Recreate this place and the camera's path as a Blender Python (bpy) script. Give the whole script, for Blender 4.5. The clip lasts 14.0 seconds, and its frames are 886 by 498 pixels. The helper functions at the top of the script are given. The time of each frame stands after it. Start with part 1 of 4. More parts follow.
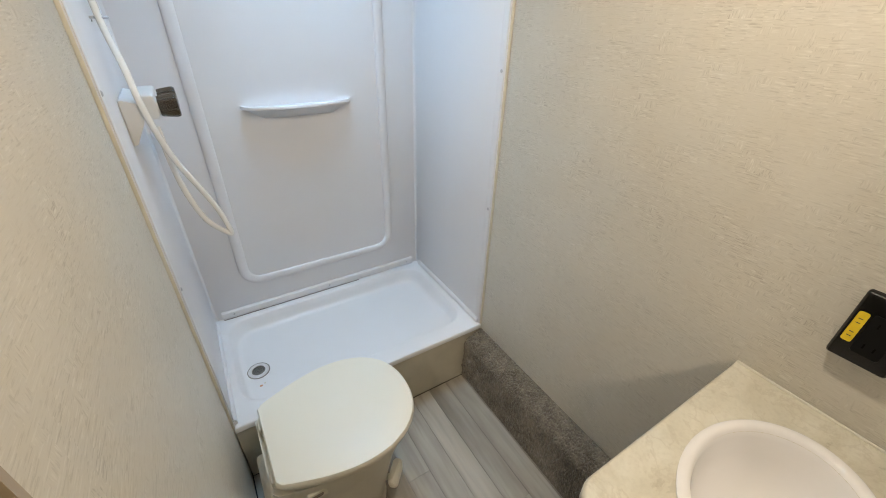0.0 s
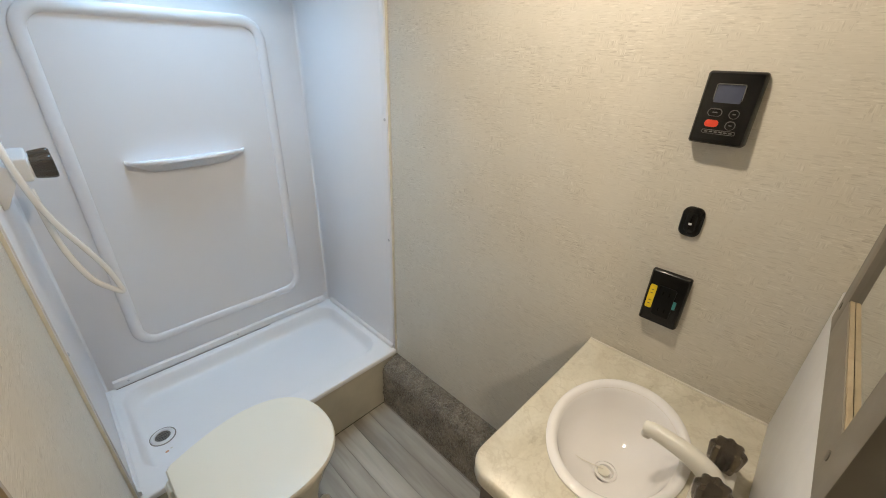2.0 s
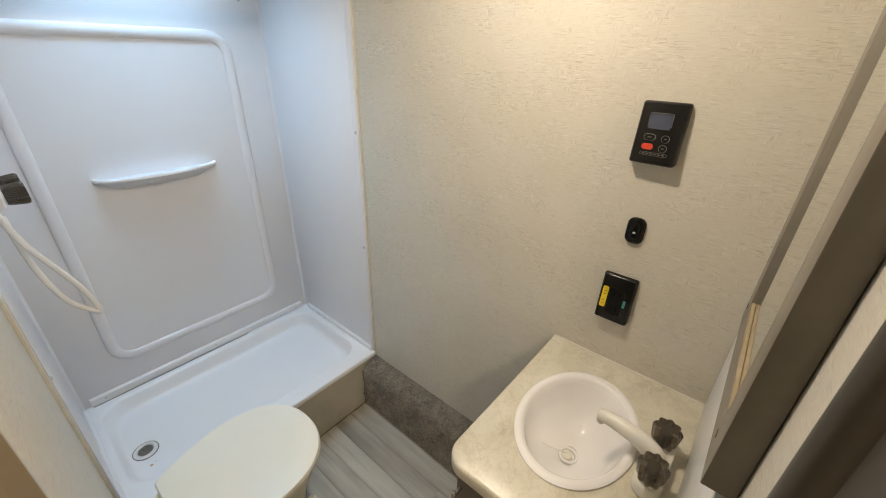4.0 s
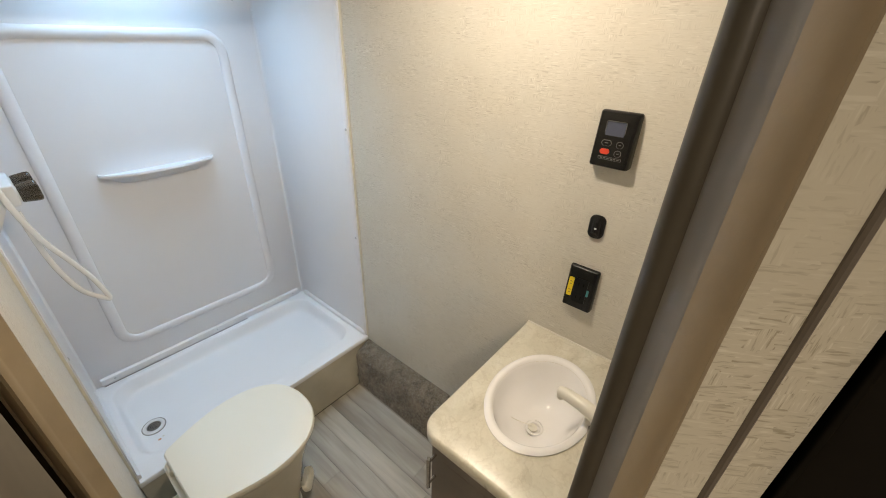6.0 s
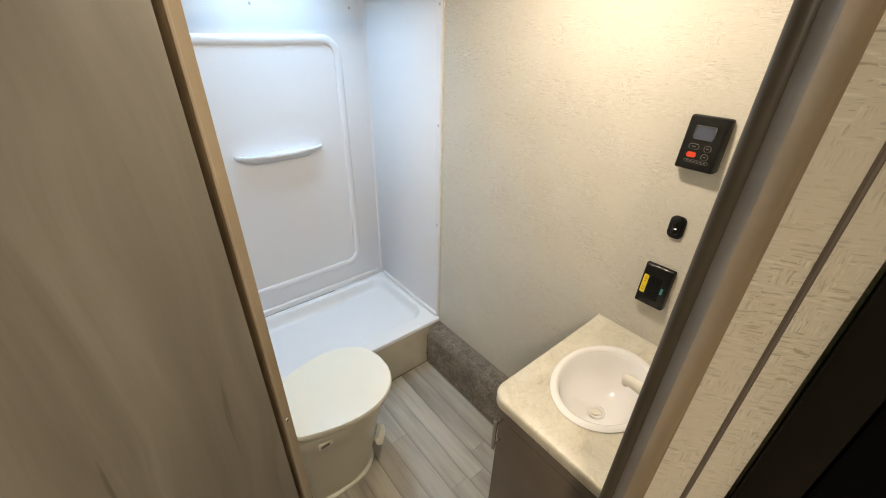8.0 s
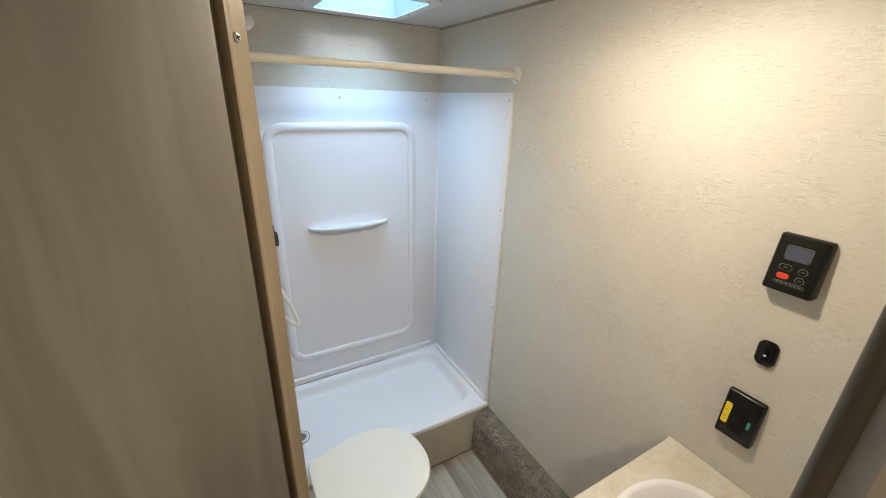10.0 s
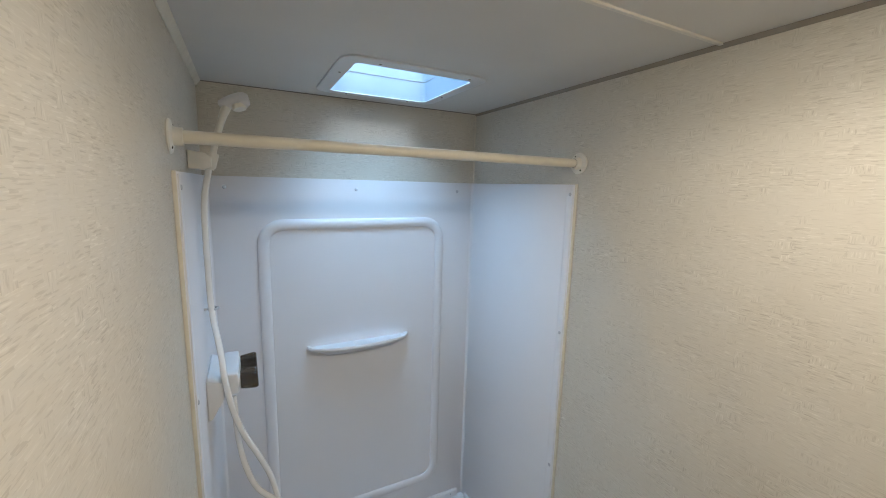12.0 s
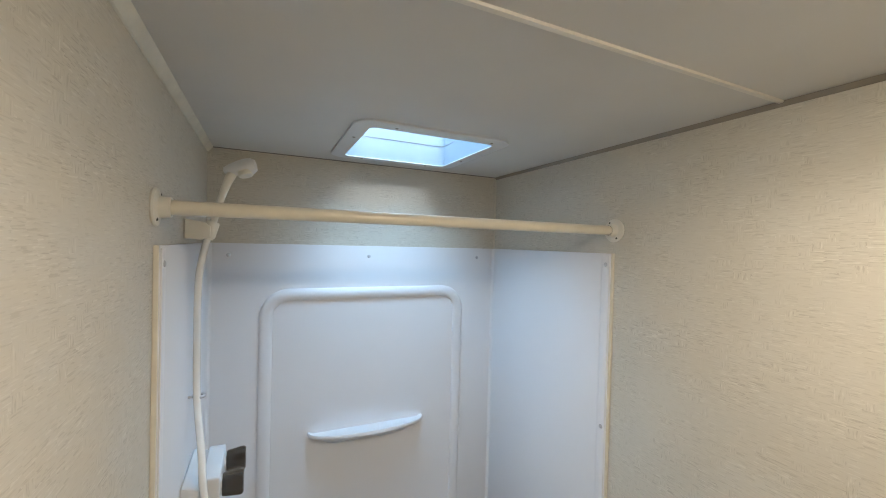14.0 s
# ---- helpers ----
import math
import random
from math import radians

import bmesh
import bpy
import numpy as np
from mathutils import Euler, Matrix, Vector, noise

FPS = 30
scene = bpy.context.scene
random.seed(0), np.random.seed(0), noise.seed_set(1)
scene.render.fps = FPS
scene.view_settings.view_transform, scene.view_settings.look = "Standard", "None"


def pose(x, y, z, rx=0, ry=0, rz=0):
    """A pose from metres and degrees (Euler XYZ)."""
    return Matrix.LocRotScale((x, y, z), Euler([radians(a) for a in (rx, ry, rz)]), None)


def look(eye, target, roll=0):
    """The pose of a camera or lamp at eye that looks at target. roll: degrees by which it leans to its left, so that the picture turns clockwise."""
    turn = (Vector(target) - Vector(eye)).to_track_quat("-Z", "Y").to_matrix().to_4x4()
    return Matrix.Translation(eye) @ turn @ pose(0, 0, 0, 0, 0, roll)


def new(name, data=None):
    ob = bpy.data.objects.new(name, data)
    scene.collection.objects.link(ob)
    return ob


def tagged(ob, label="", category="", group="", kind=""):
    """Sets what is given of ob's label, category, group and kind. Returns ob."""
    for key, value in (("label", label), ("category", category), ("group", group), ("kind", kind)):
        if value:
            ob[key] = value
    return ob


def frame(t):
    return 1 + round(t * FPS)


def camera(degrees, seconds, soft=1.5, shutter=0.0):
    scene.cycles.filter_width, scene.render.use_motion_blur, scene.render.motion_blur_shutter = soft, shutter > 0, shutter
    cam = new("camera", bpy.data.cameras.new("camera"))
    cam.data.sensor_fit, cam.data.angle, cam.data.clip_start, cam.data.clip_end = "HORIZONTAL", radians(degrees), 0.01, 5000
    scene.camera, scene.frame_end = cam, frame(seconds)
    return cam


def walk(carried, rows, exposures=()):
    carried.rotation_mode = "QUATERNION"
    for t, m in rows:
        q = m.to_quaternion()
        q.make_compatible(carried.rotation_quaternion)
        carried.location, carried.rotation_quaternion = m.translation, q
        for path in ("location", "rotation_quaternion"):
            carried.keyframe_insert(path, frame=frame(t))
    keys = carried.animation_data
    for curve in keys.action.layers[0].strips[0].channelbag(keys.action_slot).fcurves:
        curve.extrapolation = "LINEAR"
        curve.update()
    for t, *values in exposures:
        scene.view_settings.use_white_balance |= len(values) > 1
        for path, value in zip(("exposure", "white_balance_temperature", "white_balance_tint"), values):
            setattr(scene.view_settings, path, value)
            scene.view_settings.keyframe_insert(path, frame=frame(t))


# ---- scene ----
cam = camera(97.5, 14.0, soft=1.0)
PATH = [
    (0, (-0.868, -1.61, 1.479), (0.057, -0.178, 0.432), 1.9),
    (0.5, (-0.877, -1.651, 1.513), (0.169, -0.237, 0.56), 1.9),
    (1, (-0.87, -1.696, 1.518), (0.285, -0.334, 0.619), 1.8),
    (1.5, (-0.878, -1.73, 1.509), (0.36, -0.431, 0.625), 1.8),
    (2, (-0.904, -1.745, 1.526), (0.396, -0.507, 0.645), 1.9),
    (2.5, (-0.927, -1.754, 1.548), (0.419, -0.561, 0.673), 1.9),
    (3, (-0.924, -1.769, 1.566), (0.449, -0.604, 0.695), 1.9),
    (5.5, (-0.954, -1.797, 1.646), (0.411, -0.694, 0.687), 1.9),
    (6, (-0.953, -1.867, 1.661), (0.398, -0.758, 0.691), 1.8),
    (6.5, (-0.993, -1.892, 1.668), (0.304, -0.726, 0.69), 1.8),
    (7, (-1.035, -1.893, 1.659), (0.198, -0.66, 0.679), 1.7),
    (9.5, (-1.088, -1.955, 1.756), (-0.127, -0.441, 0.871), 1.6),
    (10, (-1.034, -1.877, 1.764), (-0.104, -0.259, 1.045), 1.7),
    (10.5, (-0.991, -1.77, 1.765), (-0.101, -0.087, 1.153), 1.6),
    (11, (-0.967, -1.671, 1.771), (-0.083, 0.044, 1.246), 1.5),
    (11.5, (-0.938, -1.573, 1.774), (-0.046, 0.164, 1.343), 1.5),
    (12, (-0.899, -1.477, 1.78), (0.002, 0.28, 1.461), 1.5),
    (12.5, (-0.874, -1.392, 1.782), (0.025, 0.378, 1.547), 1.5),
    (13, (-0.848, -1.33, 1.79), (0.035, 0.455, 1.603), 1.6),
    (13.5, (-0.844, -1.315, 1.802), (0.007, 0.49, 1.67), 1.5),
    (14, (-0.853, -1.361, 1.81), (-0.021, 0.458, 1.783), 1.5),
]
LIGHT = [(0.0, 0.04, 6650, 10), (1.0, -0.06, 6600, 10), (3.0, -0.05, 6750, 10), (5.5, 0.0, 6750, 10), (6.5, 0.18, 6700, 10), (7.2, 0.30, 6800, 10), (9.4, 0.30, 6750, 10), (10.0, 0.09, 6500, 10),
         (10.5, -0.07, 6350, 10), (11.0, -0.18, 6250, 10), (12.0, -0.45, 6200, 10), (13.0, -0.42, 6400, 10), (13.5, -0.36, 6550, 10), (14.0, -0.31, 6600, 10)]
walk(cam, [(t, look(eye, target, roll)) for t, eye, target, roll in PATH], LIGHT)

# ---- world, light, exposure ----
world = bpy.data.worlds.new("world")
scene.world = world
world.use_nodes = True
wn = world.node_tree.nodes
sky = wn.new("ShaderNodeTexSky")
sky.sky_type, sky.sun_disc = "NISHITA", False
sky.sun_elevation, sky.sun_rotation = radians(27), radians(180)
world.node_tree.links.new(sky.outputs["Color"], wn["Background"].inputs["Color"])
wn["Background"].inputs["Strength"].default_value = 0.1

CEIL = 2.085
SKY_X, SKY_Y, SKY_W = -0.466, -0.292, 0.345


def lamp(name, kind, m, energy, colour, **kw):
    data = bpy.data.lights.new(name, kind)
    data.energy, data.color = energy, colour
    if kind == "AREA":
        data.shape, data.size = kw["shape"], kw["size"]
    ob = new(name, data)
    ob.matrix_world = m
    return ob


lamp("sun", "SUN", look((0, 0, 10), (0.1, 9.0, 5.4)), 2.7, (0.86, 0.93, 1.0)).data.angle = radians(26)
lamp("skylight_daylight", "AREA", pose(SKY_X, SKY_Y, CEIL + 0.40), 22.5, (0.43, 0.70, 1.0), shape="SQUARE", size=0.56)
LAMP_X, LAMP_Y = -0.465, -1.325
lamp("ceiling_lamp_glow", "AREA", pose(LAMP_X, LAMP_Y, CEIL - 0.014), 5.3, (1.0, 0.88, 0.72), shape="DISK", size=0.07)
lamp("ceiling_lamp_bulb", "POINT", pose(LAMP_X, LAMP_Y, CEIL - 0.026), 10.0, (1.0, 0.88, 0.72)).data.shadow_soft_size = 0.018
# added fill for the door leaf and passage walls, no source known there
lamp("corridor_lamp_glow", "AREA", pose(-1.78, -2.36, CEIL - 0.036), 14.5, (1.0, 0.87, 0.70), shape="DISK", size=0.14)


# ---- materials ----
def material(name, colour, rough=0.5, metal=0.0, **kw):
    m = bpy.data.materials.new(name)
    m.use_nodes = True
    b = m.node_tree.nodes["Principled BSDF"]
    b.inputs["Base Color"].default_value = (*colour, 1)
    b.inputs["Roughness"].default_value = rough
    b.inputs["Metallic"].default_value = metal
    for key, value in kw.items():
        b.inputs[key.replace("_", " ")].default_value = value
    return m


class Graph:
    """Short hand for the nodes of one material."""

    def __init__(self, m):
        self.t = m.node_tree
        self.b = self.t.nodes["Principled BSDF"]
        self.co = self.t.nodes.new("ShaderNodeTexCoord").outputs["Object"]

    def put(self, value, socket):
        if isinstance(value, bpy.types.NodeSocket):
            self.t.links.new(value, socket)
        else:
            socket.default_value = value

    def math(self, op, a, b=0.0, c=0.0):
        n = self.t.nodes.new("ShaderNodeMath")
        n.operation = op
        for v, s in zip((a, b, c), n.inputs):
            self.put(v, s)
        return n.outputs[0]

    def xyz(self, v=None):
        n = self.t.nodes.new("ShaderNodeSeparateXYZ")
        self.put(v or self.co, n.inputs[0])
        return n.outputs

    def vec(self, x, y, z):
        n = self.t.nodes.new("ShaderNodeCombineXYZ")
        for v, s in zip((x, y, z), n.inputs):
            self.put(v, s)
        return n.outputs[0]

    def noise(self, v, scale, detail=2.0, rough=0.5, distort=0.0):
        n = self.t.nodes.new("ShaderNodeTexNoise")
        self.put(v, n.inputs["Vector"])
        n.inputs["Scale"].default_value = scale
        n.inputs["Detail"].default_value = detail
        n.inputs["Roughness"].default_value = rough
        n.inputs["Distortion"].default_value = distort
        return n.outputs["Fac"]

    def ramp(self, fac, *stops):
        n = self.t.nodes.new("ShaderNodeValToRGB")
        self.put(fac, n.inputs[0])
        e = n.color_ramp.elements
        while len(e) < len(stops):
            e.new(0.5)
        for el, (p, c) in zip(e, stops):
            el.position = p
            el.color = (*c, 1) if isinstance(c, tuple) else (c, c, c, 1)
        return n.outputs[0]

    def mix(self, fac, a, b, how="MIX"):
        n = self.t.nodes.new("ShaderNodeMix")
        n.data_type, n.blend_type = "RGBA", how
        for v, s in ((fac, n.inputs[0]), (a, n.inputs[6]), (b, n.inputs[7])):
            self.put((*v, 1) if isinstance(v, tuple) else v, s)
        return n.outputs[2]

    def bump(self, height, strength, distance=0.001):
        n = self.t.nodes.new("ShaderNodeBump")
        n.inputs["Strength"].default_value = strength
        n.inputs["Distance"].default_value = distance
        self.put(height, n.inputs["Height"])
        self.t.links.new(n.outputs[0], self.b.inputs["Normal"])

    def colour(self, v):
        self.put(v, self.b.inputs["Base Color"])

    def rough(self, v):
        self.put(v, self.b.inputs["Roughness"])


def wallpaper(name, base, dark, light, k, up_share, spread):
    """Vinyl grass-cloth paper: small patches of fine threads, most along the wall, some upright."""
    m = material(name, base, 0.55)
    g = Graph(m)
    x, y, z = g.xyz()
    u = g.math("SUBTRACT", x, y)
    ragged = g.noise(g.vec(g.math("MULTIPLY", u, 60), g.math("MULTIPLY", z, 150), 2.0), 1.0, 2.0)
    cell_u = g.math("FLOOR", g.math("MULTIPLY_ADD", u, 44 * k, g.math("MULTIPLY", ragged, 1.6)))
    cell_z = g.math("FLOOR", g.math("MULTIPLY_ADD", z, 62 * k, g.math("MULTIPLY", ragged, 1.1)))
    cell = g.t.nodes.new("ShaderNodeTexWhiteNoise")
    cell.noise_dimensions = "2D"
    g.put(g.vec(cell_u, cell_z, 0), cell.inputs["Vector"])
    pick = cell.outputs["Value"]
    shift = g.math("MULTIPLY", pick, 9.0)
    flat = g.noise(g.vec(g.math("MULTIPLY", u, 28 * k), g.math("MULTIPLY", z, 330 * k), shift), 1.0, 2.5, 0.6)
    up = g.noise(g.vec(g.math("MULTIPLY", u, 330 * k), g.math("MULTIPLY", z, 45 * k), shift), 1.0, 2.5, 0.6)
    weave = g.mix(g.math("LESS_THAN", pick, up_share), flat, up)
    cloud = g.noise(g.vec(u, z, 1.0), 5.0, 3.0)
    worn = g.ramp(g.noise(g.vec(g.math("MULTIPLY", u, 9), g.math("MULTIPLY", z, 14), 5.0), 1.0, 3.0), (0.35, 0.25), (0.65, 1.0))
    c = g.ramp(weave, (0.51 - spread, dark), (0.51 - spread * 0.4, base), (0.51 + spread * 0.35, base), (0.51 + spread, light))
    c = g.mix(worn, base, c)
    c = g.mix(g.ramp(cloud, (0.3, 0.0), (0.7, 0.30)), c, light)
    g.colour(c)
    g.bump(weave, 0.25, 0.0005)
    return m


PAPER = wallpaper("linen_wallpaper", (0.57, 0.53, 0.45), (0.42, 0.38, 0.31), (0.675, 0.64, 0.56), 1.30, 0.15, 0.155)
PAPER_OUT = wallpaper("woven_wallpaper", (0.59, 0.545, 0.45), (0.35, 0.305, 0.225), (0.70, 0.66, 0.57), 1.35, 0.34, 0.15)


def plain(name, colour, rough, var=0.06, scale=6.0, bump=0.0, grain=120.0, **kw):
    """A smooth surface with faint cloudy tone, uneven gloss and fine relief."""
    m = material(name, colour, rough, **kw)
    g = Graph(m)
    n = g.noise(g.co, scale, 4.0, 0.6)
    lo = tuple(c * (1 - var) for c in colour)
    hi = tuple(min(1, c * (1 + var)) for c in colour)
    g.colour(g.ramp(n, (0.3, lo), (0.7, hi)))
    g.rough(g.math("MULTIPLY_ADD", g.noise(g.co, scale * 3, 2.0), 0.06, rough - 0.03))
    if bump:
        g.bump(g.noise(g.co, grain, 3.0), bump, 0.0006)
    return m


ACRYLIC = plain("white_shower_plastic", (0.75, 0.75, 0.77), 0.36, 0.012, 3.0, 0.12, 9.0)
PAN = plain("white_pan_plastic", (0.80, 0.805, 0.82), 0.30, 0.012, 4.0, 0.08, 14.0)
CEILING = plain("ceiling_panel", (0.62, 0.60, 0.56), 0.6, 0.04, 2.0, 0.2, 220.0)
VINYL = plain("cream_vinyl_trim", (0.66, 0.62, 0.52), 0.45, 0.08, 20.0)
SKIRT = plain("cream_skirt_board", (0.56, 0.52, 0.42), 0.5, 0.08, 9.0, 0.15)
BONE = plain("bone_toilet_plastic", (0.80, 0.765, 0.66), 0.36, 0.010, 3.0)
BOWL = plain("white_sink_plastic", (0.82, 0.80, 0.785), 0.09, 0.008, 6.0)
IVORY = plain("ivory_plastic", (0.72, 0.69, 0.61), 0.3, 0.04, 20.0)
# white caps greyed, their shading put into the colour; also the hose clip ring
CAP = plain("shade_grey_cap_and_clip", (0.50, 0.51, 0.54), 0.35, 0.03, 20.0)
WHITE = plain("white_plastic", (0.69, 0.69, 0.69), 0.35, 0.03, 20.0)
HOSE = plain("glossy_white_hose", (0.83, 0.81, 0.77), 0.22, 0.03, 20.0)
TAN = plain("tan_painted_metal", (0.30, 0.232, 0.150), 0.36, 0.10, 12.0, 0.25)
BROWN = plain("dark_brown_vinyl_bead", (0.060, 0.050, 0.036), 0.38, 0.1, 14.0)
GREY = plain("grey_seal", (0.22, 0.20, 0.18), 0.5, 0.1, 14.0)
TAUPE = plain("taupe_cabinet_laminate", (0.13, 0.108, 0.088), 0.42, 0.12, 8.0, 0.2)
FRAME = plain("taupe_mirror_frame", (0.20, 0.175, 0.14), 0.5, 0.10, 14.0, 0.2)
BLACK = plain("black_plastic", (0.005, 0.005, 0.005), 0.22, 0.2, 30.0, Specular_IOR_Level=0.35)
BLACK_DULL = plain("black_recess", (0.003, 0.003, 0.003), 0.4, 0.2, 30.0, Specular_IOR_Level=0.2)
DARK = plain("dark_appliance_front", (0.003, 0.003, 0.003), 0.5, 0.2, 6.0, Specular_IOR_Level=0.04)
DARK_TRIM = plain("dark_brown_appliance_trim", (0.010, 0.008, 0.006), 0.6, 0.2, 6.0, Specular_IOR_Level=0.08)
# near-black stand-in for shade in the hinge gap and the screw slots
GAP = plain("dark_gap_shade", (0.018, 0.013, 0.008), 0.9, 0.2, 20.0, Specular_IOR_Level=0.02)
# darker copy of the trim vinyl, the right cove's shade in its colour
COVE_SHADED = plain("shaded_cove_vinyl", (0.27, 0.238, 0.19), 0.55, 0.08, 9.0)
RAW_WOOD = plain("raw_pale_wood", (0.27, 0.21, 0.13), 0.6, 0.15, 40.0, 0.2)
CHROME = material("brushed_nickel", (0.55, 0.53, 0.50), 0.22, 1.0)
ZINC = plain("zinc_screw", (0.55, 0.55, 0.53), 0.35, 0.1, 80.0, metal=0.9)
RED = plain("red_button", (0.58, 0.05, 0.02), 0.4, 0.1, 90.0)
LCD = plain("grey_blue_screen", (0.055, 0.064, 0.10), 0.12, 0.06, 60.0)
LINE = plain("silver_print", (0.12, 0.117, 0.11), 0.5, 0.1, 90.0)
YELLOW = plain("yellow_sticker", (0.78, 0.55, 0.02), 0.5, 0.06, 90.0)
TEAL = plain("teal_button", (0.05, 0.25, 0.24), 0.4, 0.1, 90.0)
BLUE = plain("blue_pipe", (0.01, 0.06, 0.42), 0.35, 0.1, 60.0)
RUST = plain("rust_stain", (0.62, 0.33, 0.2), 0.6, 0.2, 200.0)
STEEL_DARK = material("drain_strainer", (0.30, 0.29, 0.27), 0.4, 1.0)
MIRROR = material("mirror_silver", (0.86, 0.88, 0.86), 0.02, 1.0)
SMOKE = material("smoked_clear_knob", (0.20, 0.16, 0.12), 0.06, 0.0, Transmission_Weight=0.80, IOR=1.49)
DOME = material("clear_vent_dome", (0.86, 0.94, 1.0), 0.25, 0.0, Transmission_Weight=0.95, IOR=1.15)
VENT = plain("vent_garnish_plastic", (0.66, 0.67, 0.67), 0.35, 0.02, 10.0)
# collar colour darkened and blued to tame the daylight inside the vent well
COLLAR = plain("vent_collar_dimmed", (0.19, 0.225, 0.26), 0.4, 0.03, 10.0)
ROD = plain("cream_rod_enamel", (0.69, 0.64, 0.53), 0.3, 0.05, 20.0)
GLOW = material("lamp_diffuser", (0.9, 0.85, 0.75), 0.4)
GLOW.node_tree.nodes["Principled BSDF"].inputs["Emission Color"].default_value = (1.0, 0.83, 0.6, 1)
GLOW.node_tree.nodes["Principled BSDF"].inputs["Emission Strength"].default_value = 3.0


def marble_laminate():
    m = material("cream_marble_laminate", (0.6, 0.55, 0.43), 0.3)
    g = Graph(m)
    cloud = g.noise(g.co, 11.0, 6.0, 0.62, 0.6)
    vein = g.math("ABSOLUTE", g.math("SUBTRACT", g.noise(g.co, 16.0, 5.0, 0.6, 0.35), 0.5))
    c = g.ramp(cloud, (0.3, (0.54, 0.50, 0.40)), (0.5, (0.62, 0.58, 0.47)), (0.7, (0.69, 0.655, 0.555)))
    c = g.mix(g.ramp(vein, (0.0, 0.30), (0.03, 0.0)), c, (0.42, 0.36, 0.26))
    g.colour(g.mix(g.ramp(g.noise(g.co, 160.0, 2.0), (0.45, 0.0), (0.75, 0.2)), c, (0.42, 0.37, 0.28)))
    g.rough(g.math("MULTIPLY_ADD", cloud, 0.2, 0.2))
    return m


def carpet():
    m = material("grey_brown_carpet", (0.15, 0.13, 0.11), 0.95, 0.0, Sheen_Weight=0.25)
    g = Graph(m)
    a = g.noise(g.co, 160.0, 4.0, 0.8)
    b = g.noise(g.co, 17.0, 5.0, 0.65)
    c = g.ramp(a, (0.32, (0.045, 0.037, 0.028)), (0.50, (0.125, 0.105, 0.078)), (0.70, (0.30, 0.26, 0.20)))
    g.colour(g.mix(g.ramp(b, (0.42, 0.0), (0.66, 0.65)), c, (0.30, 0.262, 0.20)))
    g.bump(a, 0.8, 0.003)
    return m


def planks():
    m = material("grey_wood_vinyl_plank", (0.3, 0.28, 0.25), 0.42)
    g = Graph(m)
    x, y, z = g.xyz()
    info = g.t.nodes.new("ShaderNodeObjectInfo").outputs["Random"]
    off = g.math("MULTIPLY", info, 37.0)
    long = g.noise(g.vec(g.math("MULTIPLY", x, 34), g.math("MULTIPLY", y, 2.2), off), 1.0, 4.0, 0.6, 0.4)
    wide = g.noise(g.vec(g.math("MULTIPLY", x, 11), g.math("MULTIPLY", y, 1.6), off), 1.0, 3.0, 0.6)
    c = g.ramp(wide, (0.32, (0.27, 0.237, 0.192)), (0.50, (0.40, 0.36, 0.297)), (0.68, (0.49, 0.45, 0.38)))
    c = g.mix(g.ramp(long, (0.34, 0.28), (0.50, 0.0)), c, (0.18, 0.155, 0.125))
    # smoky darker streak along one edge of each board
    edge = g.ramp(g.math("MULTIPLY_ADD", g.noise(g.vec(g.math("MULTIPLY", x, 20), g.math("MULTIPLY", y, 5), off), 1.0, 2.0), 0.03, x), (0.012, 0.50), (0.030, 0.0))
    c = g.mix(edge, c, (0.17, 0.148, 0.12))
    tone = g.ramp(info, (0.0, 0.90), (1.0, 1.03))
    g.colour(g.mix(1.0, c, tone, "MULTIPLY"))
    g.rough(g.math("MULTIPLY_ADD", long, 0.25, 0.3))
    g.bump(long, 0.25, 0.0006)
    return m


def door_wood():
    m = material("taupe_wood_door", (0.2, 0.17, 0.13), 0.45)
    g = Graph(m)
    x, y, z = g.xyz()
    bend = g.math("MULTIPLY", g.noise(g.vec(g.math("MULTIPLY", x, 3), 0.0, g.math("MULTIPLY", z, 1.5)), 1.0, 2.0), 0.22)
    u = g.math("ADD", g.math("MULTIPLY", x, 1.0), bend)
    wide = g.noise(g.vec(g.math("MULTIPLY", u, 13), 0.0, g.math("MULTIPLY", z, 1.3)), 1.0, 4.0, 0.55, 0.5)
    fine = g.noise(g.vec(g.math("MULTIPLY", u, 210), 0.0, g.math("MULTIPLY", z, 5.0)), 1.0, 4.0, 0.6)
    crack = g.noise(g.vec(g.math("MULTIPLY", u, 52), 4.0, g.math("MULTIPLY", z, 3.2)), 1.0, 2.0, 0.5, 0.3)
    c = g.ramp(wide, (0.30, (0.16, 0.14, 0.112)), (0.52, (0.22, 0.197, 0.162)), (0.72, (0.30, 0.274, 0.233)))
    c = g.mix(g.ramp(fine, (0.36, 0.10), (0.55, 0.0)), c, (0.15, 0.125, 0.10))
    c = g.mix(g.ramp(crack, (0.28, 0.60), (0.34, 0.0)), c, (0.09, 0.07, 0.05))
    g.colour(c)
    g.bump(fine, 0.15, 0.0005)
    return m


MARBLE, CARPET, PLANK, DOOR = marble_laminate(), carpet(), planks(), door_wood()


# ---- mesh helpers ----
def obj(name, bm, mat, smooth=False, angle=35.0):
    me = bpy.data.meshes.new(name)
    bmesh.ops.recalc_face_normals(bm, faces=bm.faces)
    if smooth:
        for f in bm.faces:
            f.smooth = True
        for e in bm.edges:
            if len(e.link_faces) == 2 and e.calc_face_angle(0) > radians(angle):
                e.smooth = False
    bm.to_mesh(me)
    bm.free()
    if mat:
        me.materials.append(mat)
    return new(name, me)


def thing(name, label, category, group="", kind="", at=(0, 0, 0)):
    ob = new(name)
    ob.empty_display_size = 0.05
    ob.location = at
    return tagged(ob, label, category, group, kind)


